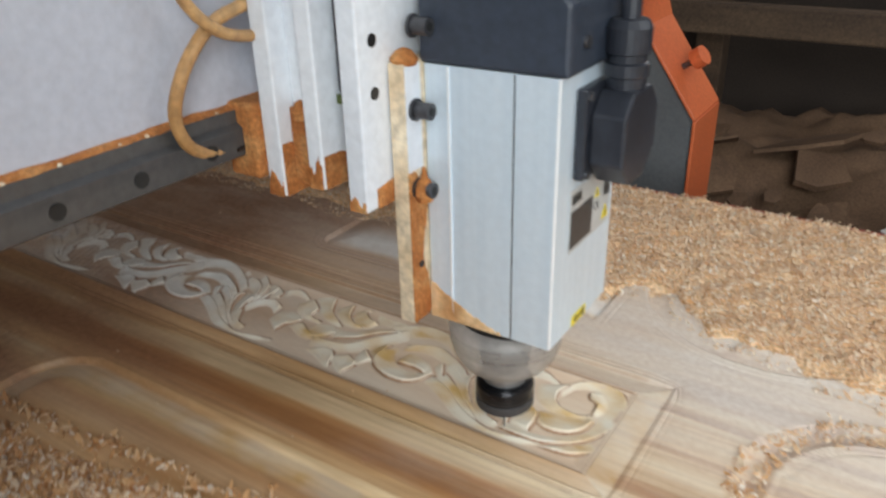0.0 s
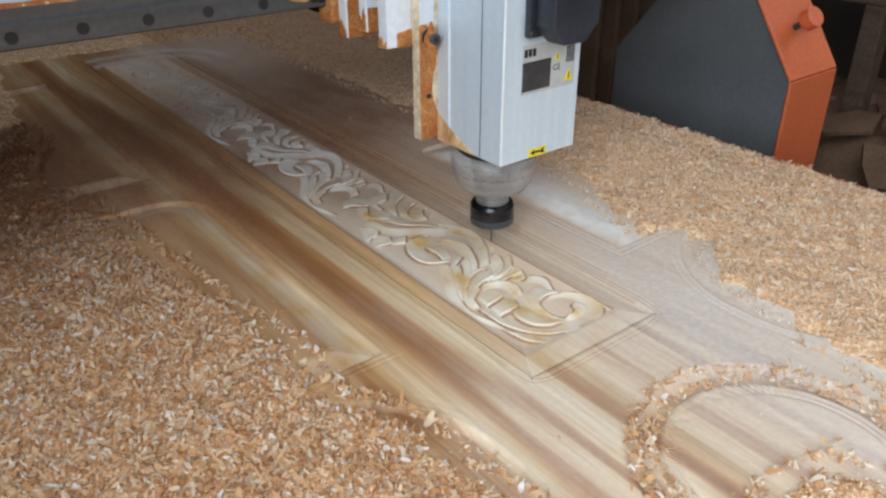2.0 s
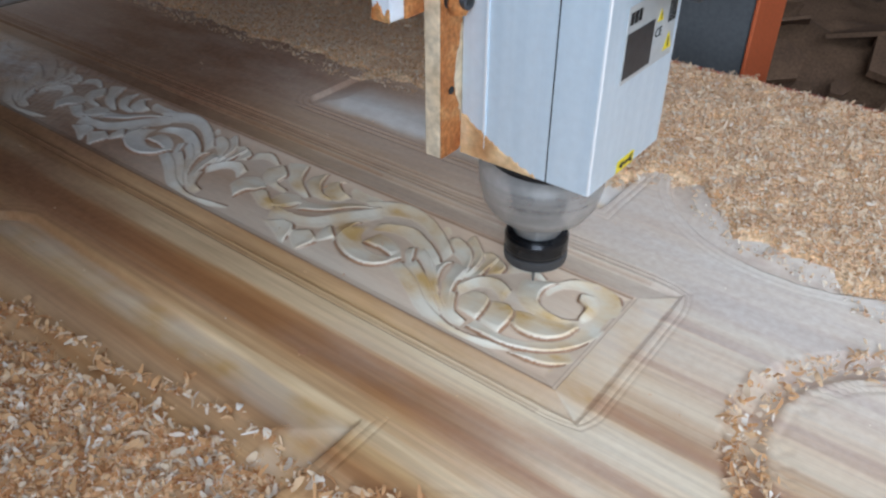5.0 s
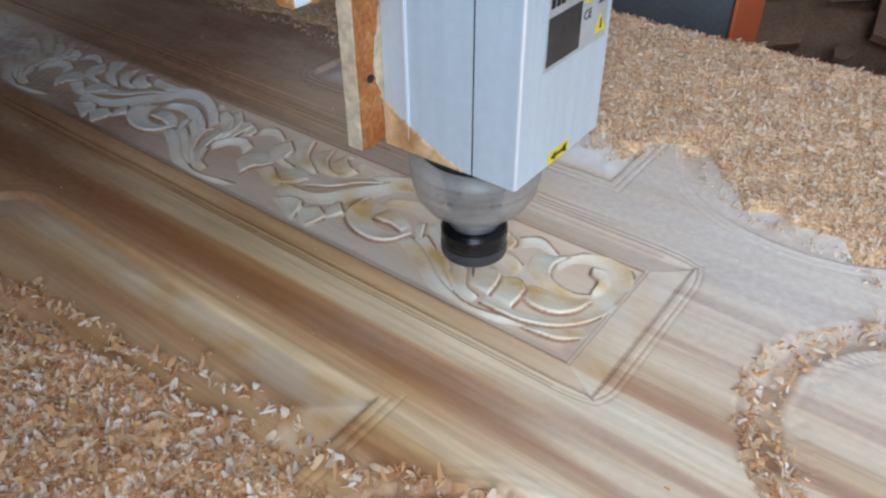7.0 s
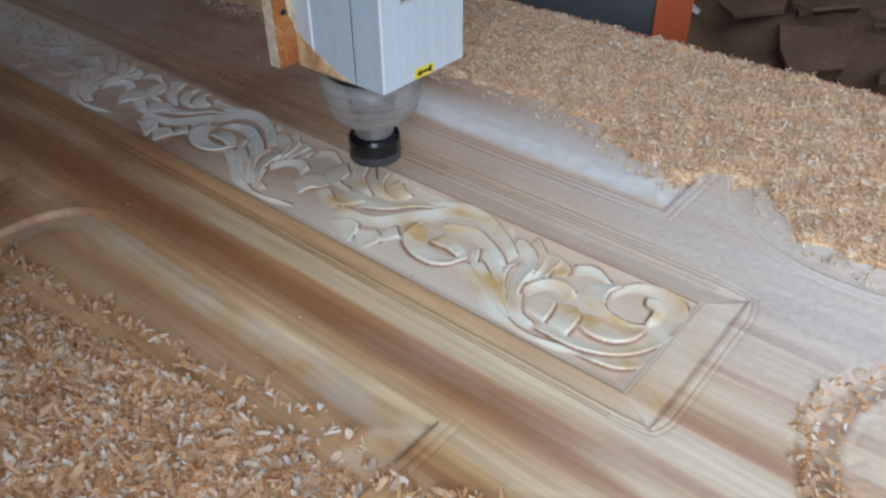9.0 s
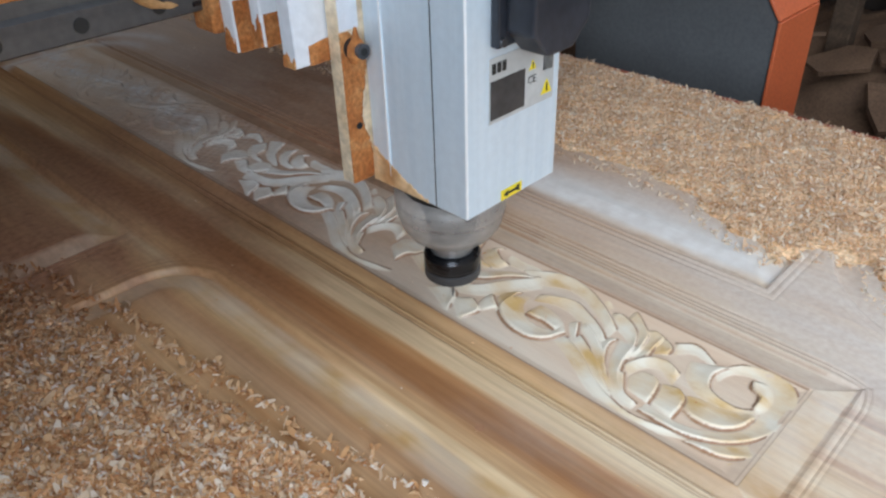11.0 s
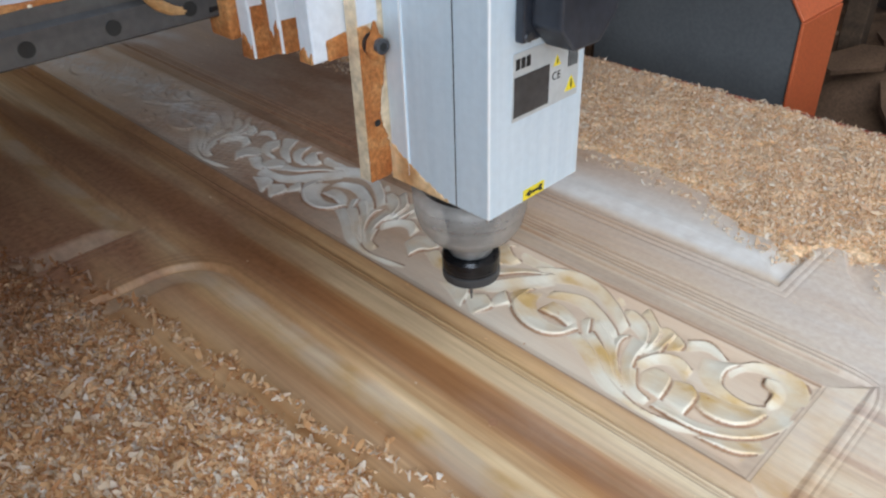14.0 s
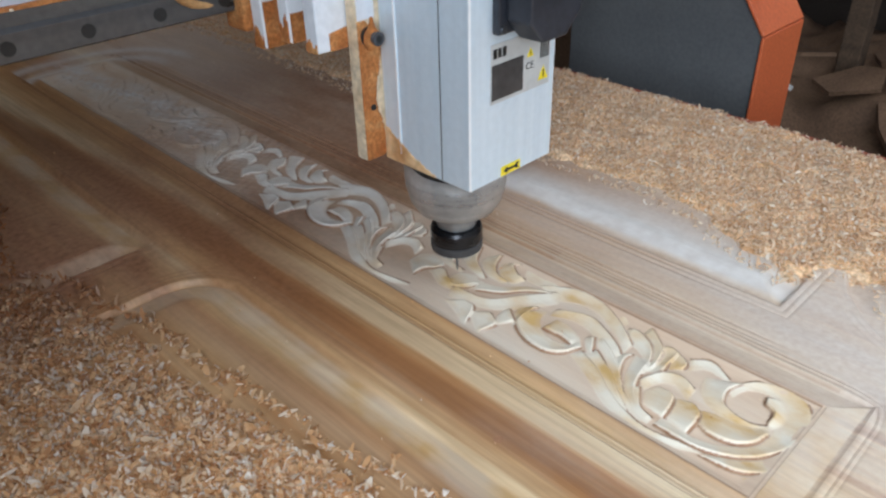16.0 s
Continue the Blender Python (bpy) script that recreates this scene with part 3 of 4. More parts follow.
def scroll(dx):
    """Leaves of the ornament: the low edge and the crest of each, in millimetres, and how proud it stands."""
    leaf(dx, "-248,79 -244,63 -229,51 -212,49 -201,56 -202,69", "-261,71 -259,47 -238,33 -214,31 -198,41 -192,59", 1.0)
    leaf(dx, "-233,75 -222,76 -209,72 -198,65", "-235,57 -227,57 -214,58 -200,55", 0.9)
    leaf(dx, "-251,101 -231,112 -208,110 -181,96 -160,79", "-280,109 -246,126 -216,125 -187,112 -159,91", 0.9)
    leaf(dx, "-242,77 -221,85 -201,83 -180,72 -163,60", "-243,87 -213,100 -190,93 -170,82 -158,72", 0.85)
    leaf(dx, "-197,73 -191,64 -183,56", "-192,78 -186,68 -180,57", 0.7)
    leaf(dx, "-336,32 -294,43 -268,67 -248,97", "-347,48 -304,54 -281,83 -254,115", 0.7)
    leaf(dx, "-271,68 -268,52 -258,41", "-259,79 -260,63 -257,46", 0.8)
    leaf(dx, "-335,26 -317,20 -293,9", "-321,36 -305,35 -293,11", 0.8)
    leaf(dx, "-306,27 -291,19 -276,9", "-288,40 -271,30 -275,11", 0.9)
    leaf(dx, "-271,29 -278,42 -280,58", "-261,45 -271,52 -278,58", 0.8)


def tuft(dx):
    """Leaves of the ornament: the low edge and the crest of each, in millimetres, and how proud it stands."""
    leaf(dx, "-405,128 -384,103 -359,85 -334,78", "-375,127 -368,112 -357,97 -331,81", 1.0)
    leaf(dx, "-357,113 -350,99 -332,87 -313,86", "-346,127 -339,107 -326,94 -309,91", 1.0)
    leaf(dx, "-335,119 -325,98 -309,92 -300,97", "-317,125 -324,118 -310,108 -298,106", 1.0)
    leaf(dx, "-407,96 -397,81 -380,73 -357,72", "-398,110 -379,96 -376,80 -357,76", 0.9)
    leaf(dx, "-298,108 -283,108 -264,113 -250,119", "-315,125 -298,131 -270,127 -244,129", 0.6)
    leaf(dx, "-401,60 -377,49 -350,41 -325,60", "-374,64 -358,54 -344,50 -330,71", 0.8)
    leaf(dx, "-359,58 -356,71 -341,77 -330,71", "-356,52 -344,48 -332,57 -328,69", 0.5)
    leaf(dx, "-413,50 -413,67 -401,77 -385,74", "-392,36 -390,51 -382,58 -379,68", 0.8)
    leaf(dx, "-338,73 -312,78 -289,98 -260,108", "-324,59 -301,72 -284,92 -254,112", 0.6)



def even_line(text, dx, count):
    """A smooth curve through the points of the text, cut into even steps."""
    pts = [Vector((float(a) / 1000 + dx, float(b) / 1000, 0)) for a, b in (p.split(",") for p in text.split())]
    line = np.array([(p.x, p.y) for p in curve_points(pts, 12)])
    run = np.concatenate([[0], np.cumsum(np.linalg.norm(np.diff(line, axis=0), axis=1))])
    at = np.linspace(0, run[-1], count)
    return np.stack([np.interp(at, run, line[:, 0]), np.interp(at, run, line[:, 1])], 1)


def relief(xs, ys, zs, tone):
    """Raises the scooped leaves out of the sunk field: each climbs hollow from its low edge to the crest and drops steeply behind it."""
    mx, my = (xs[1:] + xs[:-1]) / 2, (ys[1:] + ys[:-1]) / 2
    for dx, low, crest, proud in LEAVES:
        n, m = 300, 90
        p, q = even_line(low, dx, n), even_line(crest, dx, n)
        width = np.linalg.norm(q - p, axis=1)
        u, v = np.linspace(0, 1, n), np.linspace(0, 1, m)
        ends = np.clip(np.minimum(u, 1 - u) / 0.10, 0.0, 1) ** 0.6
        high = (np.minimum(0.0038 * proud, 0.40 * width) * ends)[:, None]
        climb = (0.16 + 0.84 * v ** 1.5) * (1 - 0.10 * np.clip((v - 0.93) / 0.07, 0, 1) ** 2)
        h = SUNK + high * climb[None, :]
        at = p[:, None] * (1 - v)[None, :, None] + q[:, None] * v[None, :, None]
        i, j = np.searchsorted(mx, at[..., 0].ravel()), np.searchsorted(my, at[..., 1].ravel())
        lift = np.full(zs.shape, -1.0)
        np.maximum.at(lift, (i, j), h.ravel())
        up = lift > zs
        zs[up] = lift[up]
        tone[..., 2][up] = 0.0
        tone[..., 0][up] = np.maximum(tone[..., 0][up], np.clip((lift[up] - SUNK) / 0.0010, 0.75, 1))
        # the crease behind the crest, its drop shadow painted as a brown line
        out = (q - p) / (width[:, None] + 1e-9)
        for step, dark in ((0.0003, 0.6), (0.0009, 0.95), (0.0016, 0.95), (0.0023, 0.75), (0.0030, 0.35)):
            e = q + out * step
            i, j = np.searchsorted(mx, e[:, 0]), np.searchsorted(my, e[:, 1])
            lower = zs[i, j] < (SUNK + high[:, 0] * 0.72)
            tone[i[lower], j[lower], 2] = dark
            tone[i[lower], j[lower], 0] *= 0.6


def carved_door():
    door = thing("carved_door", "pale hardwood door leaf being carved, with a scroll ornament in a long sunk panel", "door leaf")
    xs = np.concatenate([np.arange(-2.20, -1.34, 0.008), np.arange(-1.34, -0.80, 0.0030), np.arange(-0.80, -0.50, 0.0014), np.arange(-0.50, 0.07, 0.0009), np.arange(0.07, 0.42, 0.004), np.arange(0.42, 0.80, 0.02)])
    ys = np.concatenate([np.arange(-0.42, -0.15, 0.005), np.arange(-0.15, -0.03, 0.0025), np.arange(-0.03, 0.190, 0.0009), np.arange(0.190, 0.30, 0.0016), np.arange(0.30, 0.551, 0.005)])
    X, Y = np.meshgrid(xs, ys, indexing="ij")
    zs = np.zeros(X.shape)
    for x0, x1, y0, y1, r in PANELS:
        for flip in (False, True):
            if flip and x0 < -1:
                continue
            yy = 2 * CY - Y if flip else Y
            xx0 = x0 + 0.06 if flip and x0 > -1 else x0
            d = np.where(X < x0 + 0.16, box_distance(X, yy, xx0, x1, y0, y1, r if not flip else 0.02), np.maximum(np.maximum(X - x1, yy - y1), np.maximum(xx0 - X, y0 - yy)))
            zs += panel_profile(d)
    for sign in (-1, 1):
        d = np.hypot(X - 0.08, (Y - CY) - sign * 0.315) - 0.150
        zs += panel_profile(d)
    rad = np.hypot(X - 0.231, Y - 0.0675)
    zs -= 0.008 * np.clip(1 - ((rad - 0.113) / 0.0135) ** 2, 0, 1) ** 0.5
    zs -= 0.0018 * (np.exp(-((rad - 0.094) / 0.0013) ** 2) + np.exp(-((rad - 0.088) / 0.0013) ** 2))
    # the long panel: sunk field, sloped frame, fine lines round it
    field = np.maximum((np.abs(X + 0.660) - 0.660) / 1.55, np.maximum(-Y, (Y - 2 * CY) / 1.5))
    out = np.clip(field, 0, 1)
    frame_z = -0.0040 * np.clip(out / 0.0165, 0, 1) ** 1.2 * np.clip((0.0185 - out) / 0.002, 0, 1)
    ring = np.hypot(np.clip(np.abs(X + 0.660) - 0.660, 0, 1) / 1.55, np.clip(np.maximum(-Y, (Y - 2 * CY) / 1.5), 0, 1))
    ring = np.where(out > 0.018, 0.5 * (ring + out), out)
    for at, deep in ((0.0180, 0.0016), (0.0225, 0.0018), (0.0255, 0.0012)):
        frame_z = frame_z - deep * np.exp(-((ring - at) / 0.0008) ** 2)
    for at in (0.1735, 0.1805):
        frame_z = frame_z - 0.0026 * np.exp(-((Y - at) / 0.0013) ** 2) * np.clip((-0.05 - X) / 0.12, 0, 1)
    frame_z *= np.where((X > 0) & (np.maximum(-Y, (Y - 2 * CY) / 1.5) < X / 1.55), 0.34, 1.0)
    frame_z *= np.clip((X + 1.40) / 0.05, 0, 1)
    zs = np.where(field < 0.05, np.where(field > 0, frame_z, zs), zs)
    sunk = field <= 0
    dip = np.clip(-field / 0.011, 0, 1)
    zs = np.where(sunk, -0.0006 + (SUNK + 0.0006) * dip * dip * (3 - 2 * dip), zs)
    for k in range(4):
        fan(-0.331 * k), scroll(-0.331 * k), tuft(-0.331 * k)
    end_scroll(0.0)
    tone = np.zeros((*X.shape, 3))
    tone[..., 1] = sunk
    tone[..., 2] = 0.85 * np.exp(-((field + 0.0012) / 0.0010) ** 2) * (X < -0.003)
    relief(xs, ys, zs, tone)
    tone[..., 0] *= sunk
    tone[..., 2] *= field <= 0.0012
    # dust and torn fibre left in the older part of the carving, darker brown lines along the fine grooves
    old = np.clip((-0.62 - X) / 0.25, 0, 1) * sunk
    rough = 0.5 + 0.5 * wavy(X * 60, Y * 55, 2.0)
    zs += old * 0.0012 * (wavy(X * 90, Y * 80, 7.0) + 0.6 * wavy(X * 210, Y * 190, 3.0))
    tone[..., 2] *= 1 - 0.7 * old
    tone[..., 0] = np.maximum(tone[..., 0] * (1 - 0.8 * np.clip((-0.74 - X) / 0.16, 0, 1)), old * np.clip(0.05 + 0.3 * rough, 0, 1))
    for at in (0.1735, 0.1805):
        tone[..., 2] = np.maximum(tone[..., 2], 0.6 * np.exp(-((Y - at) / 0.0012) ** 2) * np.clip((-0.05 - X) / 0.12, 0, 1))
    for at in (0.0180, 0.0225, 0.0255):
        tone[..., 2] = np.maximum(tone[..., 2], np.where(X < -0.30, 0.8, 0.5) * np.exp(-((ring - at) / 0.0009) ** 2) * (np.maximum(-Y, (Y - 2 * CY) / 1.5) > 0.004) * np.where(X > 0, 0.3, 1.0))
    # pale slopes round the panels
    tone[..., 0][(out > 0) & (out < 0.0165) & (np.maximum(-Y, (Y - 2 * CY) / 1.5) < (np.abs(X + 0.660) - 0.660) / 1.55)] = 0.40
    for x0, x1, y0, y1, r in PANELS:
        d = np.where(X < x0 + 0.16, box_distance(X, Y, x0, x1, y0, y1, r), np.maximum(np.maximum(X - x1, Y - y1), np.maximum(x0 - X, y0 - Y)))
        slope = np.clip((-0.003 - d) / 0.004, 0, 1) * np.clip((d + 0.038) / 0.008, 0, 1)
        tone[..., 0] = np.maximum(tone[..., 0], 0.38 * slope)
        for at in (0.006, 0.013, 0.019):
            line = np.exp(-((d - at) / 0.0013) ** 2) * np.clip((-0.25 - X) / 0.1, 0, 1)
            tone[..., 2] = np.maximum(tone[..., 2], 0.45 * line * (X < x1 - 0.02))
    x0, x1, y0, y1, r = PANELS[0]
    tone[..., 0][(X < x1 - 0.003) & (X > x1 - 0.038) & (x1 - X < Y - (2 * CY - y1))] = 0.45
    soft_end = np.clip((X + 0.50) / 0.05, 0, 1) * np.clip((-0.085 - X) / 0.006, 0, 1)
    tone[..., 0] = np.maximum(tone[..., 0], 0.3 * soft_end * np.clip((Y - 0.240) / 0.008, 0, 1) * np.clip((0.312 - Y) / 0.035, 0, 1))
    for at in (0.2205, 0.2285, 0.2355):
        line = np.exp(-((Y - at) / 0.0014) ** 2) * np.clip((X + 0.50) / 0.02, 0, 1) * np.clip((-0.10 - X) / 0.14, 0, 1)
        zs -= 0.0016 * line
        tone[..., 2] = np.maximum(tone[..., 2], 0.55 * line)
    i = sunk[1:-1, 1:-1]
    for turn in range(2):
        soft = (4 * zs[1:-1, 1:-1] + zs[:-2, 1:-1] + zs[2:, 1:-1] + zs[1:-1, :-2] + zs[1:-1, 2:]) / 8
        zs[1:-1, 1:-1][i] = soft[i]
    zs[field > 0.0] = np.where(field < 0.05, np.where(field > 0, frame_z, zs), zs)[field > 0.0]
    zs += 0.00012 * wavy(X * 8, Y * 30, 0.3)
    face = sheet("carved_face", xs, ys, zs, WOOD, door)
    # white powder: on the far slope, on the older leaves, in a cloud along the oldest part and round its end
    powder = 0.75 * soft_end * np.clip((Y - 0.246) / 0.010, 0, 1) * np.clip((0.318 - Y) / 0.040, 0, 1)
    powder = np.maximum(powder, 0.75 * tone[..., 0] * sunk * np.clip((-0.36 - X) / 0.18, 0, 1) * np.clip((X + 0.95) / 0.2, 0, 1))
    drift = 0.5 + 0.5 * wavy(X * 9, Y * 16, 3.0) + 0.35 * wavy(X * 40, Y * 60, 1.0)
    powder = np.maximum(powder, np.clip(drift, 0, 1) * 0.85 * np.exp(-((Y - 0.075 - 0.015 * np.sin(11 * X)) / 0.034) ** 2) * np.clip((-0.72 - X) / 0.15, 0, 1) * np.clip((X + 1.45) / 0.1, 0, 1))
    end_arc = np.hypot(np.maximum(-1.24 - X, 0), np.maximum(np.abs(Y - CY) - 0.03, 0))
    for at, wide in ((0.098, 0.014), (0.145, 0.016)):
        powder = np.maximum(powder, 0.6 * np.exp(-((end_arc - at) / wide) ** 2) * np.clip((-1.20 - X) / 0.06, 0, 1) * (Y > -0.02))
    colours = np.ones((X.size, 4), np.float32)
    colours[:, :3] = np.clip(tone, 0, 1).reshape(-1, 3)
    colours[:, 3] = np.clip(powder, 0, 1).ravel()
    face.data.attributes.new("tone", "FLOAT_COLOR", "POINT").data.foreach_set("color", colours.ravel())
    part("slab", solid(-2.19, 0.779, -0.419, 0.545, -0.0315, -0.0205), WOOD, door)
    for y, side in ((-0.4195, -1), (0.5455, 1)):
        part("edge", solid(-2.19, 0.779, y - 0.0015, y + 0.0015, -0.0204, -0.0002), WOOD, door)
    part("knot", lathe([(0.0045, -0.001), (0.0040, 0.0002), (0.0015, 0.0003)], 14, (-0.169, -0.081)), BURNT_WOOD, door, "small dark knot")


# ---- shavings ----
def shaving_cover(x, y):
    """How far inside the drifts of shavings a place lies, in metres; negative on bare wood."""
    wob = 0.010 * wavy(x * 5, y * 5, 4.0) + 0.006 * wavy(x * 19, y * 17, 1.0)
    near = np.interp(x, [-2.2, -1.3, -0.95, -0.70, -0.61, -0.52, -0.40, -0.25, -0.12, -0.07, 0.02, 0.10, 0.17, 0.3, 1.6], [-0.10, -0.17, -0.20, -0.26, -0.215, -0.205, -0.185, -0.168, -0.152, -0.16, -0.122, -0.112, -0.10, -0.06, -0.02]) - y
    far = y - np.interp(x, [-2.6, -1.4, -0.5, -0.34, -0.225, -0.17, -0.105, -0.076, -0.032, -0.008, 0.032, 0.073, 0.13, 0.22, 0.32, 1.6], [0.30, 0.33, 0.322, 0.334, 0.322, 0.285, 0.262, 0.306, 0.318, 0.282, 0.245, 0.236, 0.232, 0.215, 0.16, 0.02])
    rad = np.hypot(x - 0.231, y - 0.0675)
    ring = 0.0135 - np.abs(rad - 0.113)
    inner = 0.078 - np.hypot(x - 0.30, y - 0.045)
    right = x - 0.345
    back = -1.43 - x
    return np.maximum.reduce([near + wob, far + wob, ring + 0.4 * wob, inner + wob, right + wob, back + wob])


def shavings():
    xs, ys = np.arange(-2.55, 1.5, 0.008), np.arange(-0.44, 0.662, 0.006)
    X, Y = np.meshgrid(xs, ys, indexing="ij")

    def heights(x, y):
        c = shaving_cover(x, y)
        bare = np.where((y < -0.419) | (y > 0.548), -0.031, -0.0195)
        deep = np.clip(c / 0.035, 0, 1) ** 0.8
        lump = 0.0035 * wavy(x * 9, y * 9, 2.0) + 0.0022 * wavy(x * 27, y * 25, 5.0)
        top = np.where((y > 0.548) | (y < -0.425), -0.010, 0.0035)
        return np.where(c > -0.004, bare + (top + lump - bare) * deep, bare - 0.004)

    layer = sheet("sawdust_layer", xs, ys, heights(X, Y), BED_DUST)
    tagged(layer, "soft drifts of tan sawdust lying over bed and door", "sawdust", kind="stuff")
    rng = np.random.RandomState(3)

    def chips(name, count, x0, x1, y0, y1, size, label, keep):
        x, y = rng.uniform(x0, x1, count), rng.uniform(y0, y1, count)
        c = shaving_cover(x, y)
        ok = rng.uniform(0, 1, count) < np.clip(keep(c), 0, 1)
        x, y, c = x[ok], y[ok], c[ok]
        k = len(x)
        z = np.maximum(heights(x, y), np.where(c < 0.01, 0.0005, -1)) + rng.uniform(-0.001, 0.004, k) * (c > 0.005)
        vary = np.clip(np.exp(rng.normal(-0.02, 0.42, k)), 0.35, 2.1)
        length, width, curl = size * vary * rng.uniform(0.5, 1.4, k), size * vary * rng.uniform(0.16, 0.55, k), rng.uniform(0.4, 3.6, k)
        yaw, tilt, lean = rng.uniform(0, 2 * np.pi, k), rng.normal(0, 0.6, k), rng.normal(0, 0.6, k)
        rows = []
        for s in (-1.0, -0.33, 0.33, 1.0):
            a = s * curl * 0.5
            u, h = np.sin(a) / curl * length, (1 - np.cos(a)) / curl * length * np.where(tilt > 0, 1, -1)
            for v in (-0.5, 0.5):
                rows.append(np.stack([u, v * width * (1.05 - 0.7 * abs(s)), h], 1))
        co = np.stack(rows, 1)
        cx, sx, cyw, syw, cl, sl = np.cos(tilt), np.sin(tilt), np.cos(yaw), np.sin(yaw), np.cos(lean), np.sin(lean)
        p, q, r = co[..., 0], co[..., 1], co[..., 2]
        p, r = p * cx[:, None] + r * sx[:, None], -p * sx[:, None] + r * cx[:, None]
        q, r = q * cl[:, None] + r * sl[:, None], -q * sl[:, None] + r * cl[:, None]
        p, q = p * cyw[:, None] - q * syw[:, None], p * syw[:, None] + q * cyw[:, None]
        r = r - r.min(1)[:, None] * (c < 0.01)[:, None]
        co = np.stack([p + x[:, None], q + y[:, None], r + z[:, None]], 2).astype(np.float32)
        base = (np.arange(k) * 8)[:, None]
        quads = np.concatenate([base + np.array([[0, 2, 3, 1]]), base + np.array([[2, 4, 5, 3]]), base + np.array([[4, 6, 7, 5]])], 1).reshape(-1, 4).astype(np.int32)
        me = bpy.data.meshes.new(name)
        me.vertices.add(k * 8), me.loops.add(quads.size), me.polygons.add(len(quads))
        me.vertices.foreach_set("co", co.ravel())
        me.loops.foreach_set("vertex_index", quads.ravel())
        me.polygons.foreach_set("loop_start", np.arange(0, quads.size, 4, dtype=np.int32))
        me.update(calc_edges=True)
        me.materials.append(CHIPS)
        tagged(new(name, me), label, "wood shavings", kind="stuff")

    thick = lambda c: np.where(c > 0, 0.35 + 12 * c, np.where(c > -0.015, 0.04 * (1 + c / 0.015) ** 2, 0.0))
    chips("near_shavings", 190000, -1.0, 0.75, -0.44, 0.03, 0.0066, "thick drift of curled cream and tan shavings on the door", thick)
    chips("far_shavings", 230000, -1.7, 0.75, 0.16, 0.66, 0.0052, "wide drift of curled cream and tan shavings beyond the ornament", thick)
    chips("ring_shavings", 16000, 0.08, 0.40, -0.07, 0.22, 0.0062, "curled shavings lying in the round groove", thick)
    chips("loose_shavings", 2600, -1.3, 0.35, -0.30, 0.34, 0.0032, "a few loose specks of shavings on the bare wood", lambda c: np.where(c < 0, 0.08, 0.0))



# ---- the gantry ----
def gantry():
    g = thing("router_gantry", "white and orange router gantry with a dark steel rail", "gantry")
    part("beam", solid(-0.40, -0.1780, -0.62, 0.93, 0.263, 0.80, 0.003), PAINT_BEAM, g, "pale grey painted beam")
    rail = part("rail", prism([(-0.1778, 0.2625), (-0.1665, 0.2625), (-0.1650, 0.264), (-0.1650, 0.284), (-0.1700, 0.287), (-0.1700, 0.297), (-0.1778, 0.297)], "y", -0.60, 0.90), RAIL_STEEL, g, "dark steel linear rail")
    for i in range(24):
        y = -0.6034 + 0.0594 * (i + 0.5) + 0.0297
        part("rail_hole", rod(bmesh.new(), (-0.1655, y, 0.2735), (-0.1643, y, 0.2735), 0.0056, 20), INK, rail)
    # ledge of caked dust on the rail's top edge
    rng = random.Random(2)
    bm = bmesh.new()
    n = 120
    prof = []
    for i in range(n + 1):
        y = -0.60 + 1.49 * i / n
        a = 0.006 + 0.003 * rng.random()
        prof.append([bm.verts.new(c) for c in ((-0.1781, y, 0.2972), (-0.1775 + a, y, 0.2972), (-0.1785 + a * 0.8, y, 0.2972 + 0.001 + 0.001 * rng.random()), (-0.1781, y, 0.2972 + 0.002 + 0.002 * rng.random()))])
    for p, q in zip(prof, prof[1:]):
        for k in range(4):
            bm.faces.new((p[k], p[(k + 1) % 4], q[(k + 1) % 4], q[k]))
    bm.faces.new(prof[0]), bm.faces.new(prof[-1][::-1])
    part("dust_ledge", bm, STUCK_DUST, g, "orange sawdust caked along the rail")
    for i in range(26):
        y = -0.56 + 0.030 * i + rng.uniform(-0.012, 0.012)
        s = rng.uniform(0.001, 0.0028)
        part("dust_flake", lathe([(s, 0.0), (s * 0.7, s * 0.5), (s * 0.2, s * 0.7)], 7, (-0.1725, y)), CREAM, g).location.z = 0.2971
    # end leg
    outline = [(-0.520, -0.20), (-0.520, 0.010), (-0.405, 0.150), (-0.405, 0.62), (-0.41, 0.68), (-0.38, 0.68), (-0.220, 0.185), (-0.108, 0.026), (-0.108, -0.20)]
    leg = part("end_leg", prism(outline, "y", 0.925, 1.065, 0.002), PAINT_GREY, g, "grey end leg of the gantry")
    part("front_flange", solid(-0.107, -0.101, 0.915, 1.075, -0.20, 0.026, 0.0015), PAINT_ORANGE, leg, "orange front flange")
    flange = box(bmesh.new(), -0.001, 0.005, 0.915, 1.075, 0.0, 0.196, 0.0015, Matrix.Translation((-0.106, 0, 0.0265)) @ Euler((0, -math.atan2(0.112, 0.159), 0)).to_matrix().to_4x4())
    part("sloped_flange", flange, PAINT_ORANGE, leg, "orange sloped flange")
    flange = box(bmesh.new(), -0.001, 0.005, 0.915, 1.075, 0.0, 0.52, 0.0015, Matrix.Translation((-0.2175, 0, 0.186)) @ Euler((0, -math.atan2(0.16, 0.495), 0)).to_matrix().to_4x4())
    part("upper_flange", flange, PAINT_ORANGE, leg, "orange upper flange")
    knob = part("knob_stem", rod(bmesh.new(), (-0.165, 0.99, 0.10), (-0.135, 0.985, 0.122), 0.006), BOLT, leg)
    part("knob", rod(bmesh.new(), (-0.135, 0.985, 0.122), (-0.118, 0.982, 0.134), 0.019, 24), PAINT_ORANGE, knob, "round orange knob")
    near = [(a, b) for a, b in outline]
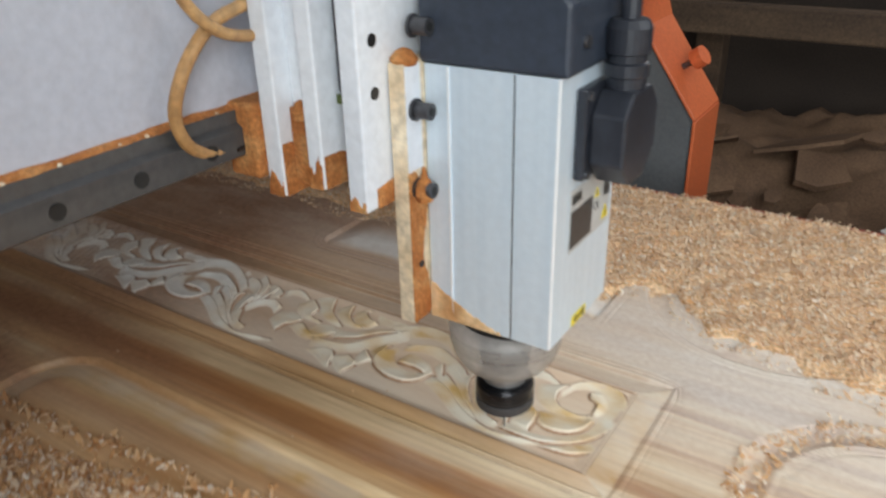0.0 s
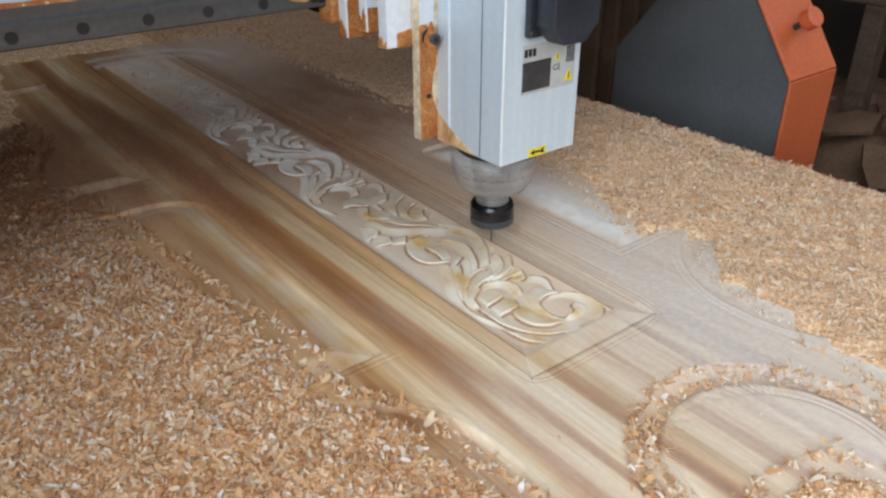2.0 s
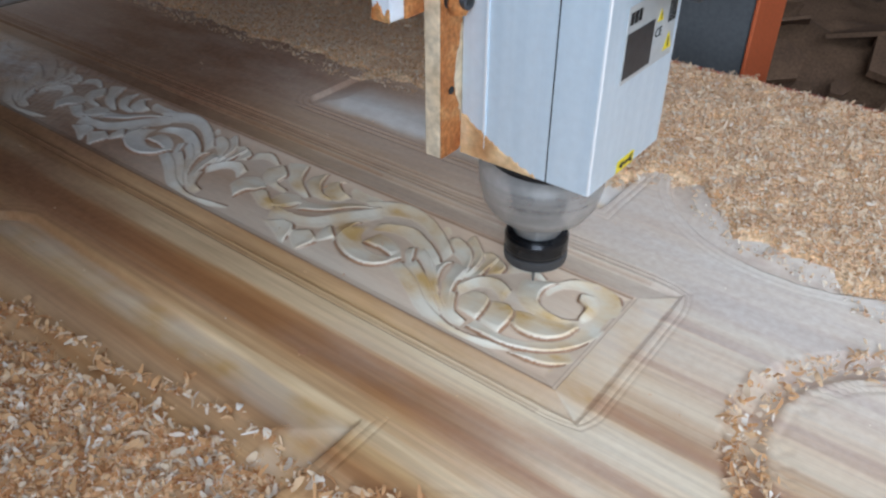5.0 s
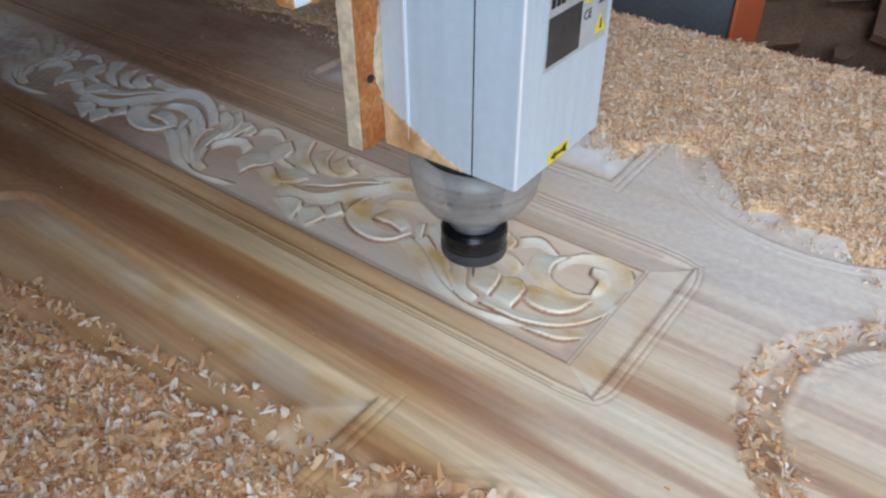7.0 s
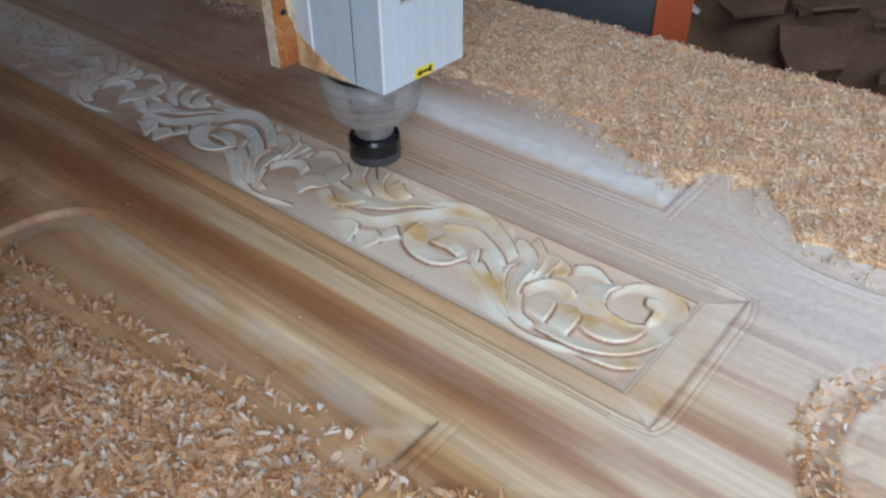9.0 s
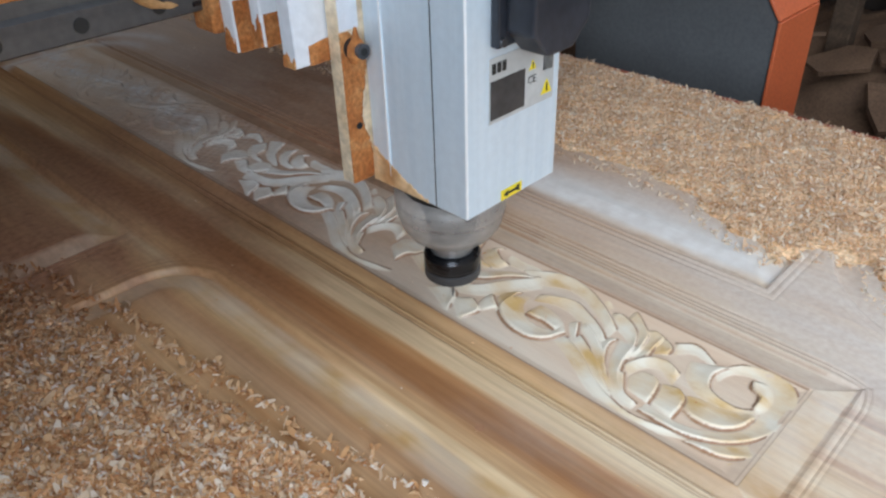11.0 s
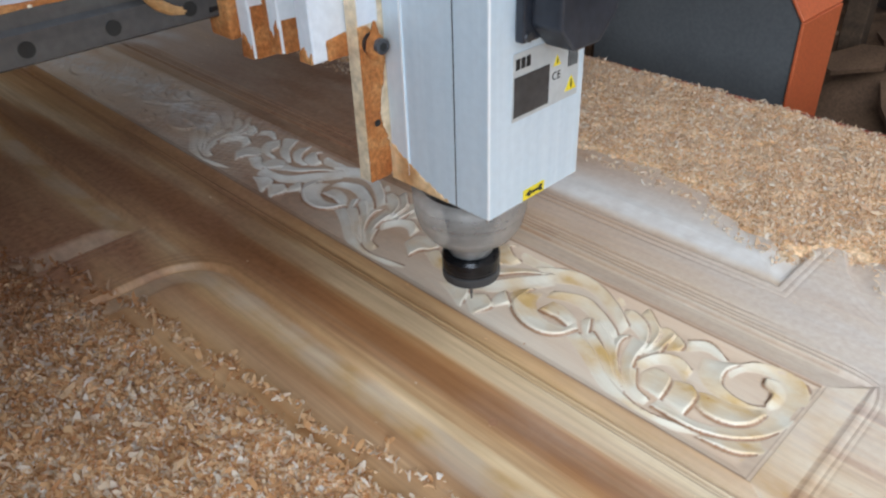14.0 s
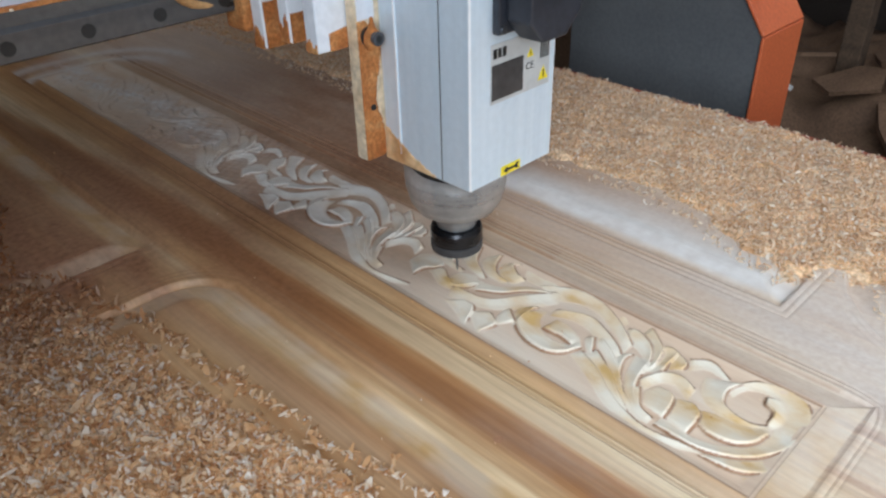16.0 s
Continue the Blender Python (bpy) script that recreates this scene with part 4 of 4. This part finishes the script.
    part("end_leg", prism(near, "y", -0.76, -0.62, 0.002), PAINT_GREY, g, "grey end leg of the gantry")
    return g


# ---- the carriage with its slide plates ----
def dusty_foot(name, parent, x0, x1, y0, y1, z0, z1, face):
    """A ragged skin of caked dust on the foot of a plate; face 'x' lies on its front, 'y' on its edge."""
    rng = random.Random(name + str(round(x0 * 1000)))
    n = 14
    bm = bmesh.new()
    rows = []
    for i in range(n + 1):
        f = i / n
        top = z0 + (z1 - z0) * (0.45 + 0.35 * math.sin(7 * f + x0 * 90) * 0.6 + 0.35 * rng.random())
        if face == "x":
            y = y0 + (y1 - y0) * f
            rows.append([bm.verts.new(c) for c in ((x1, y, z0), (x1 + 0.0016, y, z0), (x1 + 0.0012, y, top - 0.002), (x1, y, top))])
        else:
            x = x0 + (x1 - x0) * f
            rows.append([bm.verts.new(c) for c in ((x, y0, z0), (x, y0 - 0.0014, z0), (x, y0 - 0.0010, top - 0.002), (x, y0, top))])
    for p, q in zip(rows, rows[1:]):
        for k in range(4):
            bm.faces.new((p[k], p[(k + 1) % 4], q[(k + 1) % 4], q[k]))
    bm.faces.new(rows[0]), bm.faces.new(rows[-1][::-1])
    part("caked_dust", bm, STUCK_DUST, parent, "orange sawdust caked on the foot")


def carriage():
    c = thing("slide_carriage", "white slide carriage with dust-caked plates and an amber hose", "slide carriage")
    back = part("back_plate", solid(-0.153, -0.137, -0.092, 0.150, 0.233, 0.62, 0.0015), PAINT_WHITE, c, "white back plate")
    dusty_foot("back_front", back, -0.153, -0.137, -0.090, 0.148, 0.2332, 0.310, "x")
    dusty_foot("back_edge", back, -0.152, -0.138, -0.092, -0.09, 0.2332, 0.256, "y")
    mid = part("middle_plate", solid(-0.111, -0.097, -0.092, 0.150, 0.246, 0.62, 0.0015), PAINT_WHITE, c, "white middle plate")
    dusty_foot("mid_front", mid, -0.111, -0.097, -0.090, 0.148, 0.2462, 0.285, "x")
    dusty_foot("mid_edge", mid, -0.110, -0.098, -0.092, -0.09, 0.2462, 0.272, "y")
    part("spacer", solid(-0.1365, -0.1115, -0.075, 0.135, 0.300, 0.62, 0.001), PAINT_WHITE, c)
    part("spacer_foot", solid(-0.1365, -0.1115, -0.080, 0.140, 0.240, 0.2995, 0.002), STUCK_DUST, c, "gap packed with orange sawdust")
    part("dust_bump", lathe([(0.006, 0.0), (0.007, 0.006), (0.004, 0.012), (0.001, 0.014)], 12, (-0.124, -0.0805)), STUCK_DUST, c).location.z = 0.292
    block = part("bearing_block", solid(-0.0965, -0.0760, -0.070, 0.130, 0.312, 0.62, 0.002), BLACK_PLASTIC, c, "dark bearing block in the gap")
    part("end_seal", solid(-0.0960, -0.0765, -0.073, 0.133, 0.305, 0.3118, 0.001), GREEN, block, "green end seal")
    part("slide_rail", solid(-0.0955, -0.0765, -0.050, -0.022, 0.252, 0.3045, 0.001), STEEL, c)
    part("gap_dust", solid(-0.0955, -0.0760, -0.045, 0.10, 0.248, 0.290, 0.003), STUCK_DUST, c)
    # bearing block that rides on the long rail
    rider = part("rail_rider", solid(-0.184, -0.1535, -0.100, 0.05, 0.246, 0.303, 0.003), STUCK_DUST, c, "rail rider coated in orange sawdust")
    part("grease_nipple", rod(rod(bmesh.new(), (-0.170, -0.100, 0.270), (-0.170, -0.108, 0.270), 0.0055, 12), (-0.170, -0.1075, 0.270), (-0.170, -0.118, 0.270), 0.0032, 12), BLACK_STEEL, rider)
    part("hose", tube([(-0.150, -0.150, 0.46), (-0.150, -0.149, 0.395), (-0.150, -0.141, 0.375), (-0.150, -0.120, 0.358), (-0.152, -0.094, 0.351), (-0.155, -0.07, 0.351)], 0.0042), HOSE, c, "amber rubber hose")
    part("hose", tube([(-0.160, -0.07, 0.372), (-0.157, -0.095, 0.370), (-0.157, -0.122, 0.362), (-0.157, -0.146, 0.342), (-0.160, -0.159, 0.315), (-0.162, -0.156, 0.294), (-0.167, -0.140, 0.278), (-0.170, -0.116, 0.271)], 0.0046), HOSE, c, "amber rubber hose")
    return c


def bolt_head(parent, x, y, z, r=0.0058, length=0.012):
    """A socket screw that stands out along +x."""
    b = part("bolt", rod(rod(bmesh.new(), (x, y, z), (x + 0.002, y, z), r * 1.35, 20), (x + 0.002, y, z), (x + 0.002 + length, y, z), r, 20), BOLT, parent, "steel socket bolt")
    part("socket", rod(bmesh.new(), (x + 0.0021 + length, y, z), (x + 0.0026 + length, y, z), r * 0.55, 6), INK, b)


# ---- the spindle ----
BX0, BX1, BY0, BY1 = -0.0440, 0.0595, -0.0405, 0.0650
ZB, ZT = 0.0870, 0.2870


def spindle():
    s = thing("router_spindle", "square brushed aluminium router spindle with a black collet nut", "router spindle")
    r = 0.0022
    outline = []
    for cx, cy, a0 in ((BX1 - r, BY0 + r, -90), (BX1 - r, BY1 - r, 0), (BX0 + r, BY1 - r, 90), (BX0 + r, BY0 + r, 180)):
        outline += [(cx + r * math.cos(radians(a0 + a)), cy + r * math.sin(radians(a0 + a))) for a in (0, 30, 60, 90)]
    # shallow seams on the faces of the extrusion
    outline += [(-0.0236, BY0), (-0.0232, BY0 - 0.0009), (-0.0226, BY0 - 0.0009), (-0.0222, BY0), (0.0268, BY0), (0.0273, BY0 + 0.0010), (0.0278, BY0)]
    body = part("body", prism(outline, "z", ZB, ZT), ALU, s, "brushed aluminium body")
    # pale strips paint the highlights on the rib and the rounded corner
    part("rib", solid(-0.0239, -0.0224, BY0 - 0.0016, BY0 - 0.0010, ZB + 0.022, ZT - 0.0005), GLINT_ALU, body, "bright rib on the body with a painted glint")
    part("seam", solid(0.0269, 0.0277, BY0 - 0.0003, BY0 - 0.0001, ZB + 0.0006, ZT - 0.0006), INK, body, "dark seam line")
    part("corner_glint", rod(bmesh.new(), (BX1 - 0.0008, BY0 + 0.0008, ZB + 0.0004), (BX1 - 0.0008, BY0 + 0.0008, ZT - 0.0004), 0.0011, 12), GLINT_ALU, body, "pale strip painting the highlight along the corner")
    part("base_flange", lathe([(0.047, ZB - 0.006), (0.048, ZB - 0.001), (0.048, ZB - 0.0002)], 48, (0.004, 0.008)), BLACK_STEEL, s)
    cover = part("top_cover", prism([(BX0 - 0.002, ZT + 0.0006), (BX1 + 0.006, ZT + 0.0006), (BX1 + 0.006, ZT + 0.045), (BX1 - 0.020, ZT + 0.075), (BX0 - 0.002, ZT + 0.075)], "y", BY0 - 0.002, BY1 + 0.003, 0.003), COVER_PAINT, s, "dark blue-grey top cover")
    for y in (-0.020, 0.045):
        part("cover_screw", rod(bmesh.new(), (BX1 + 0.006, y, ZT + 0.02), (BX1 + 0.009, y, ZT + 0.02), 0.004, 14), BOLT, cover)
    # mounting plate behind the body, with dust down its edge
    plate = part("mounting_plate", solid(-0.0575, -0.0445, -0.0630, 0.086, 0.0900, 0.2900, 0.001), CREAM, s, "mounting plate with a dusty cream edge")
    rng = random.Random(11)
    bm = bmesh.new()
    rows = []
    for i in range(60):
        f = i / 59
        z = 0.0905 + 0.122 * f
        y1 = -0.0440 + 0.004 * math.sin(9 * f + 0.6) + 0.0018 * rng.random() - 0.010 * max(0, f - 0.78) / 0.22
        rows.append([bm.verts.new(p) for p in ((-0.0444, -0.0628, z), (-0.0432, -0.0626, z), (-0.0430, y1 - 0.002, z), (-0.0444, y1, z))])
    for p, q in zip(rows, rows[1:]):
        for k in range(4):
            bm.faces.new((p[k], p[(k + 1) % 4], q[(k + 1) % 4], q[k]))
    bm.faces.new(rows[0]), bm.faces.new(rows[-1][::-1])
    part("plate_dust", bm, STUCK_DUST, plate, "orange sawdust caked down the plate")
    part("clean_plate", solid(-0.0443, -0.0435, -0.0625, -0.0445, 0.2135, 0.2885, 0.0003), PAINT_WHITE, plate)
    part("dust_cap", lathe([(0.0085, 0.0), (0.010, 0.004), (0.006, 0.009), (0.002, 0.011)], 14, (-0.050, -0.054)), STUCK_DUST, plate).location.z = 0.288
    for z in (0.200, 0.2575, 0.314):
        bolt_head(plate if z < 0.3 else cover, -0.0432, -0.0530, z)
    part("bolt_dust", lathe([(0.0055, -0.008), (0.0078, -0.002), (0.0070, 0.004), (0.003, 0.010), (0.001, 0.018)], 14, (-0.0375, -0.0530)), STUCK_DUST, plate, "lump of sawdust round a bolt").location.z = 0.1985
    part("plate_hole", rod(bmesh.new(), (-0.0431, -0.0527, 0.138), (-0.0424, -0.0527, 0.138), 0.0028, 14), INK, plate)
    # slide plate behind the mounting plate
    front = part("slide_plate", solid(-0.0752, -0.0592, -0.092, 0.150, 0.190, 0.57, 0.0015), PAINT_WHITE, s, "white slide plate with a dusty foot")
    dusty_foot("front_front", front, -0.0752, -0.0592, -0.080, 0.148, 0.1902, 0.218, "x")
    dusty_foot("front_edge", front, -0.0742, -0.0602, -0.092, -0.09, 0.1902, 0.202, "y")
    for z in (0.272, 0.307):
        part("plate_hole", rod(bmesh.new(), (-0.0593, -0.076, z), (-0.0588, -0.076, z), 0.0045, 16), INK, front)
    # dust along the body's foot
    bm = bmesh.new()
    rows = []
    for i in range(31):
        f = i / 30
        x = BX0 + 0.001 + 0.062 * f
        top = ZB + 0.030 * (1 - f) ** 1.3 + 0.0025 * rng.random() + 0.0006
        rows.append([bm.verts.new(p) for p in ((x, BY0 + 0.0002, ZB + 0.0002), (x, BY0 - 0.0010, ZB + 0.0002), (x, BY0 - 0.0008, top - 0.0015), (x, BY0 + 0.0002, top))])
    for p, q in zip(rows, rows[1:]):
        for k in range(4):
            bm.faces.new((p[k], p[(k + 1) % 4], q[(k + 1) % 4], q[k]))
    bm.faces.new(rows[0]), bm.faces.new(rows[-1][::-1])
    part("foot_dust", bm, FOOT_DUST, body, "tan sawdust along the foot")
    # terminal box on the side face
    tb = part("terminal_box", prism([(-0.0165, 0.2125), (0.046, 0.2125), (0.052, 0.222), (0.052, 0.266), (0.046, 0.276), (-0.0165, 0.276)], "x", BX1 + 0.0005, BX1 + 0.008, 0.0015), BLACK_PLASTIC, s, "black terminal box")
    part("box_lid", prism([(0.006, 0.207), (0.034, 0.207), (0.052, 0.224), (0.052, 0.256), (0.036, 0.272), (0.004, 0.272), (-0.010, 0.258), (-0.010, 0.224)], "x", BX1 + 0.0082, BX1 + 0.033, 0.002), BLACK_PLASTIC, tb)
    for y, z in ((-0.0125, 0.217), (-0.0125, 0.271)):
        part("box_screw", rod(bmesh.new(), (BX1 + 0.008, y, z), (BX1 + 0.0105, y, z), 0.0032, 14), BOLT, tb)
    gland = part("cable_gland", lathe([(0.0135, 0.272), (0.0135, 0.279), (0.0150, 0.280), (0.0150, 0.288), (0.0128, 0.289), (0.0128, 0.294), (0.0150, 0.295), (0.0150, 0.311), (0.012, 0.316), (0.008, 0.317)], 24, (BX1 + 0.0195, 0.020)), BLACK_PLASTIC, tb, "black cable gland")
    part("cable", tube([(BX1 + 0.0195, 0.020, 0.314), (BX1 + 0.0195, 0.020, 0.36), (BX1 + 0.022, 0.024, 0.42), (BX1, 0.03, 0.50)], 0.0068), BLACK_PLASTIC, gland, "black cable")
    # rating plate
    X = BX1
    rating = part("rating_plate", solid(X + 0.0002, X + 0.0009, -0.0175, 0.0560, 0.1560, 0.2045, 0.0002), LABEL_WHITE, body, "pale printed rating plate")
    part("dark_field", solid(X + 0.0010, X + 0.0013, -0.0165, 0.0215, 0.1590, 0.1880), LABEL_DARK, rating)
    for i in range(3):
        part("logo_mark", solid(X + 0.0010, X + 0.0013, -0.0150 + 0.0055 * i, -0.0108 + 0.0055 * i, 0.1930, 0.2005), INK, rating)
    for i in range(5):
        part("print_bar", solid(X + 0.0010, X + 0.0013, 0.0430 + 0.0024 * i, 0.0442 + 0.0024 * i, 0.180, 0.199), INK, rating)
    for y, z, k in ((0.030, 0.1880, 0.0042), (0.0475, 0.1665, 0.0065)):
        tri = part("warning_triangle", prism([(y - k, z - k * 0.8), (y + k, z - k * 0.8), (y, z + k)], "x", X + 0.0010, X + 0.0013), YELLOW, rating, "yellow warning triangle")
        part("bolt_sign", solid(X + 0.0014, X + 0.0016, y - k * 0.12, y + k * 0.12, z - k * 0.5, z + k * 0.5), INK, tri)
    text = bpy.data.curves.new("marking", "FONT")
    text.body, text.size, text.extrude = "CE", 0.0085, 0.0001
    ce = new("marking", text)
    ce.parent = rating
    ce.matrix_basis = Matrix.Translation((X + 0.0012, 0.0245, 0.1745)) @ Euler((radians(90), 0, radians(90))).to_matrix().to_4x4()
    text.materials.append(INK)
    arrow = part("arrow_label", solid(X + 0.0002, X + 0.0008, -0.0025, 0.0220, 0.0877, 0.0962, 0.0001), YELLOW, body, "small yellow label with a black arrow")
    shape = ((0.0015, 0.0925), (0.0075, 0.0962), (0.0070, 0.0938), (0.0165, 0.0938), (0.0185, 0.0958), (0.0220, 0.0958), (0.0200, 0.0925), (0.0220, 0.0895), (0.0185, 0.0895), (0.0165, 0.0912), (0.0070, 0.0912), (0.0075, 0.0890))
    part("arrow", prism([(y - 0.0020, 0.0920 + (z - 0.0925) * 0.85) for y, z in shape], "x", X + 0.0009, X + 0.0011), INK, arrow)
    # fan, neck, collet nut and cutter
    c = (0.000, 0.003)
    part("fan_cup", lathe([(0.0200, 0.0325), (0.0290, 0.0328), (0.0370, 0.0365), (0.0430, 0.0460), (0.0465, 0.0600), (0.0475, 0.0790), (0.0300, 0.0795)], 56, c), FAN_GREY, s, "grey blurred cooling fan under the body", True)
    part("fan_core", lathe([(0.0200, 0.0330), (0.0220, 0.048), (0.0300, 0.0786)], 40, c), STEEL, s)
    part("neck", lathe([(0.0185, 0.0160), (0.0190, 0.0170), (0.0190, 0.0322)], 40, c), NECK_STEEL, s, "bright steel neck")
    nut = part("collet_nut", lathe([(0.0190, 0.0020), (0.0246, 0.0022), (0.0250, 0.0030), (0.0250, 0.0125), (0.0236, 0.0156), (0.0190, 0.0158)], 64, c), BLACK_STEEL, s, "black steel collet nut")
    part("nut_ring", lathe([(0.0190, -0.0005), (0.0242, -0.0004), (0.0242, 0.0018), (0.0190, 0.0019)], 64, c), BLACK_STEEL, nut)
    part("nut_skirt", lathe([(0.0100, -0.0100), (0.0225, -0.0100), (0.0246, -0.0088), (0.0250, -0.0070), (0.0250, -0.0012), (0.0240, -0.0006)], 64, c), SKIRT, nut, "matt grey skirt of the nut")
    part("cutter", lathe([(0.0005, -0.0375), (0.0012, -0.0300), (0.0018, -0.0101)], 20, c), STEEL, s, "steel cutter")
    return s


# ---- build ----
workshop()
offcuts()
machine_bed()
carved_door()
shavings()
GANTRY, CARRIAGE, SPINDLE = gantry(), carriage(), spindle()
SIZE = 1.04
for machine in (GANTRY, CARRIAGE, SPINDLE):
    for piece in machine.children:
        piece.matrix_basis = Matrix.Scale(SIZE, 4) @ piece.matrix_basis


def motions():
    """The gantry runs along x, the carriage also along y, the spindle also up and down."""
    walk(GANTRY, [(t, pose(x, 0.016, -0.009)) for t, x, y, z in CUTS])
    walk(CARRIAGE, [(t, pose(x, y, -0.010)) for t, x, y, z in CUTS])
    walk(SPINDLE, [(t, pose(x, y, z)) for t, x, y, z in CUTS])


# Seconds, and the place of the collet nut.
CUTS = [
    (0.0, -0.0884, 0.0191, 0.0374), (0.5, -0.0760, 0.0048, 0.0313), (1.0, -0.0667, 0.0054, 0.0309), (1.5, -0.0994, 0.0264, 0.0348),
    (2.0, -0.1971, 0.1243, 0.0373), (2.5, -0.1652, 0.1029, 0.0335), (3.0, -0.1332, 0.0646, 0.0364), (3.5, -0.1786, 0.1091, 0.0340),
    (4.0, -0.1382, 0.1089, 0.0472), (4.5, -0.0745, 0.1028, 0.0351), (4.7, -0.0767, 0.1012, 0.0327), (6.8, -0.1162, 0.0477, 0.0340),
    (7.0, -0.1129, 0.0381, 0.0372), (7.5, -0.0931, 0.0509, 0.0327), (8.0, -0.1768, 0.0727, 0.0458), (8.5, -0.3619, 0.1318, 0.0360),
    (9.0, -0.3471, 0.1025, 0.0368), (9.5, -0.3469, 0.0941, 0.0333), (10.0, -0.3598, 0.1162, 0.0461), (10.2, -0.3485, 0.0757, 0.0422),
    (12.5, -0.2723, 0.0033, 0.0385), (13.0, -0.2723, 0.0785, 0.0382), (13.5, -0.2805, 0.0229, 0.0375), (14.0, -0.2810, 0.0109, 0.0488),
    (14.5, -0.3991, 0.0605, 0.0453), (15.0, -0.3921, 0.0327, 0.0406), (15.5, -0.3846, 0.0415, 0.0408), (16.0, -0.3516, 0.0580, 0.0466),
]
motions()
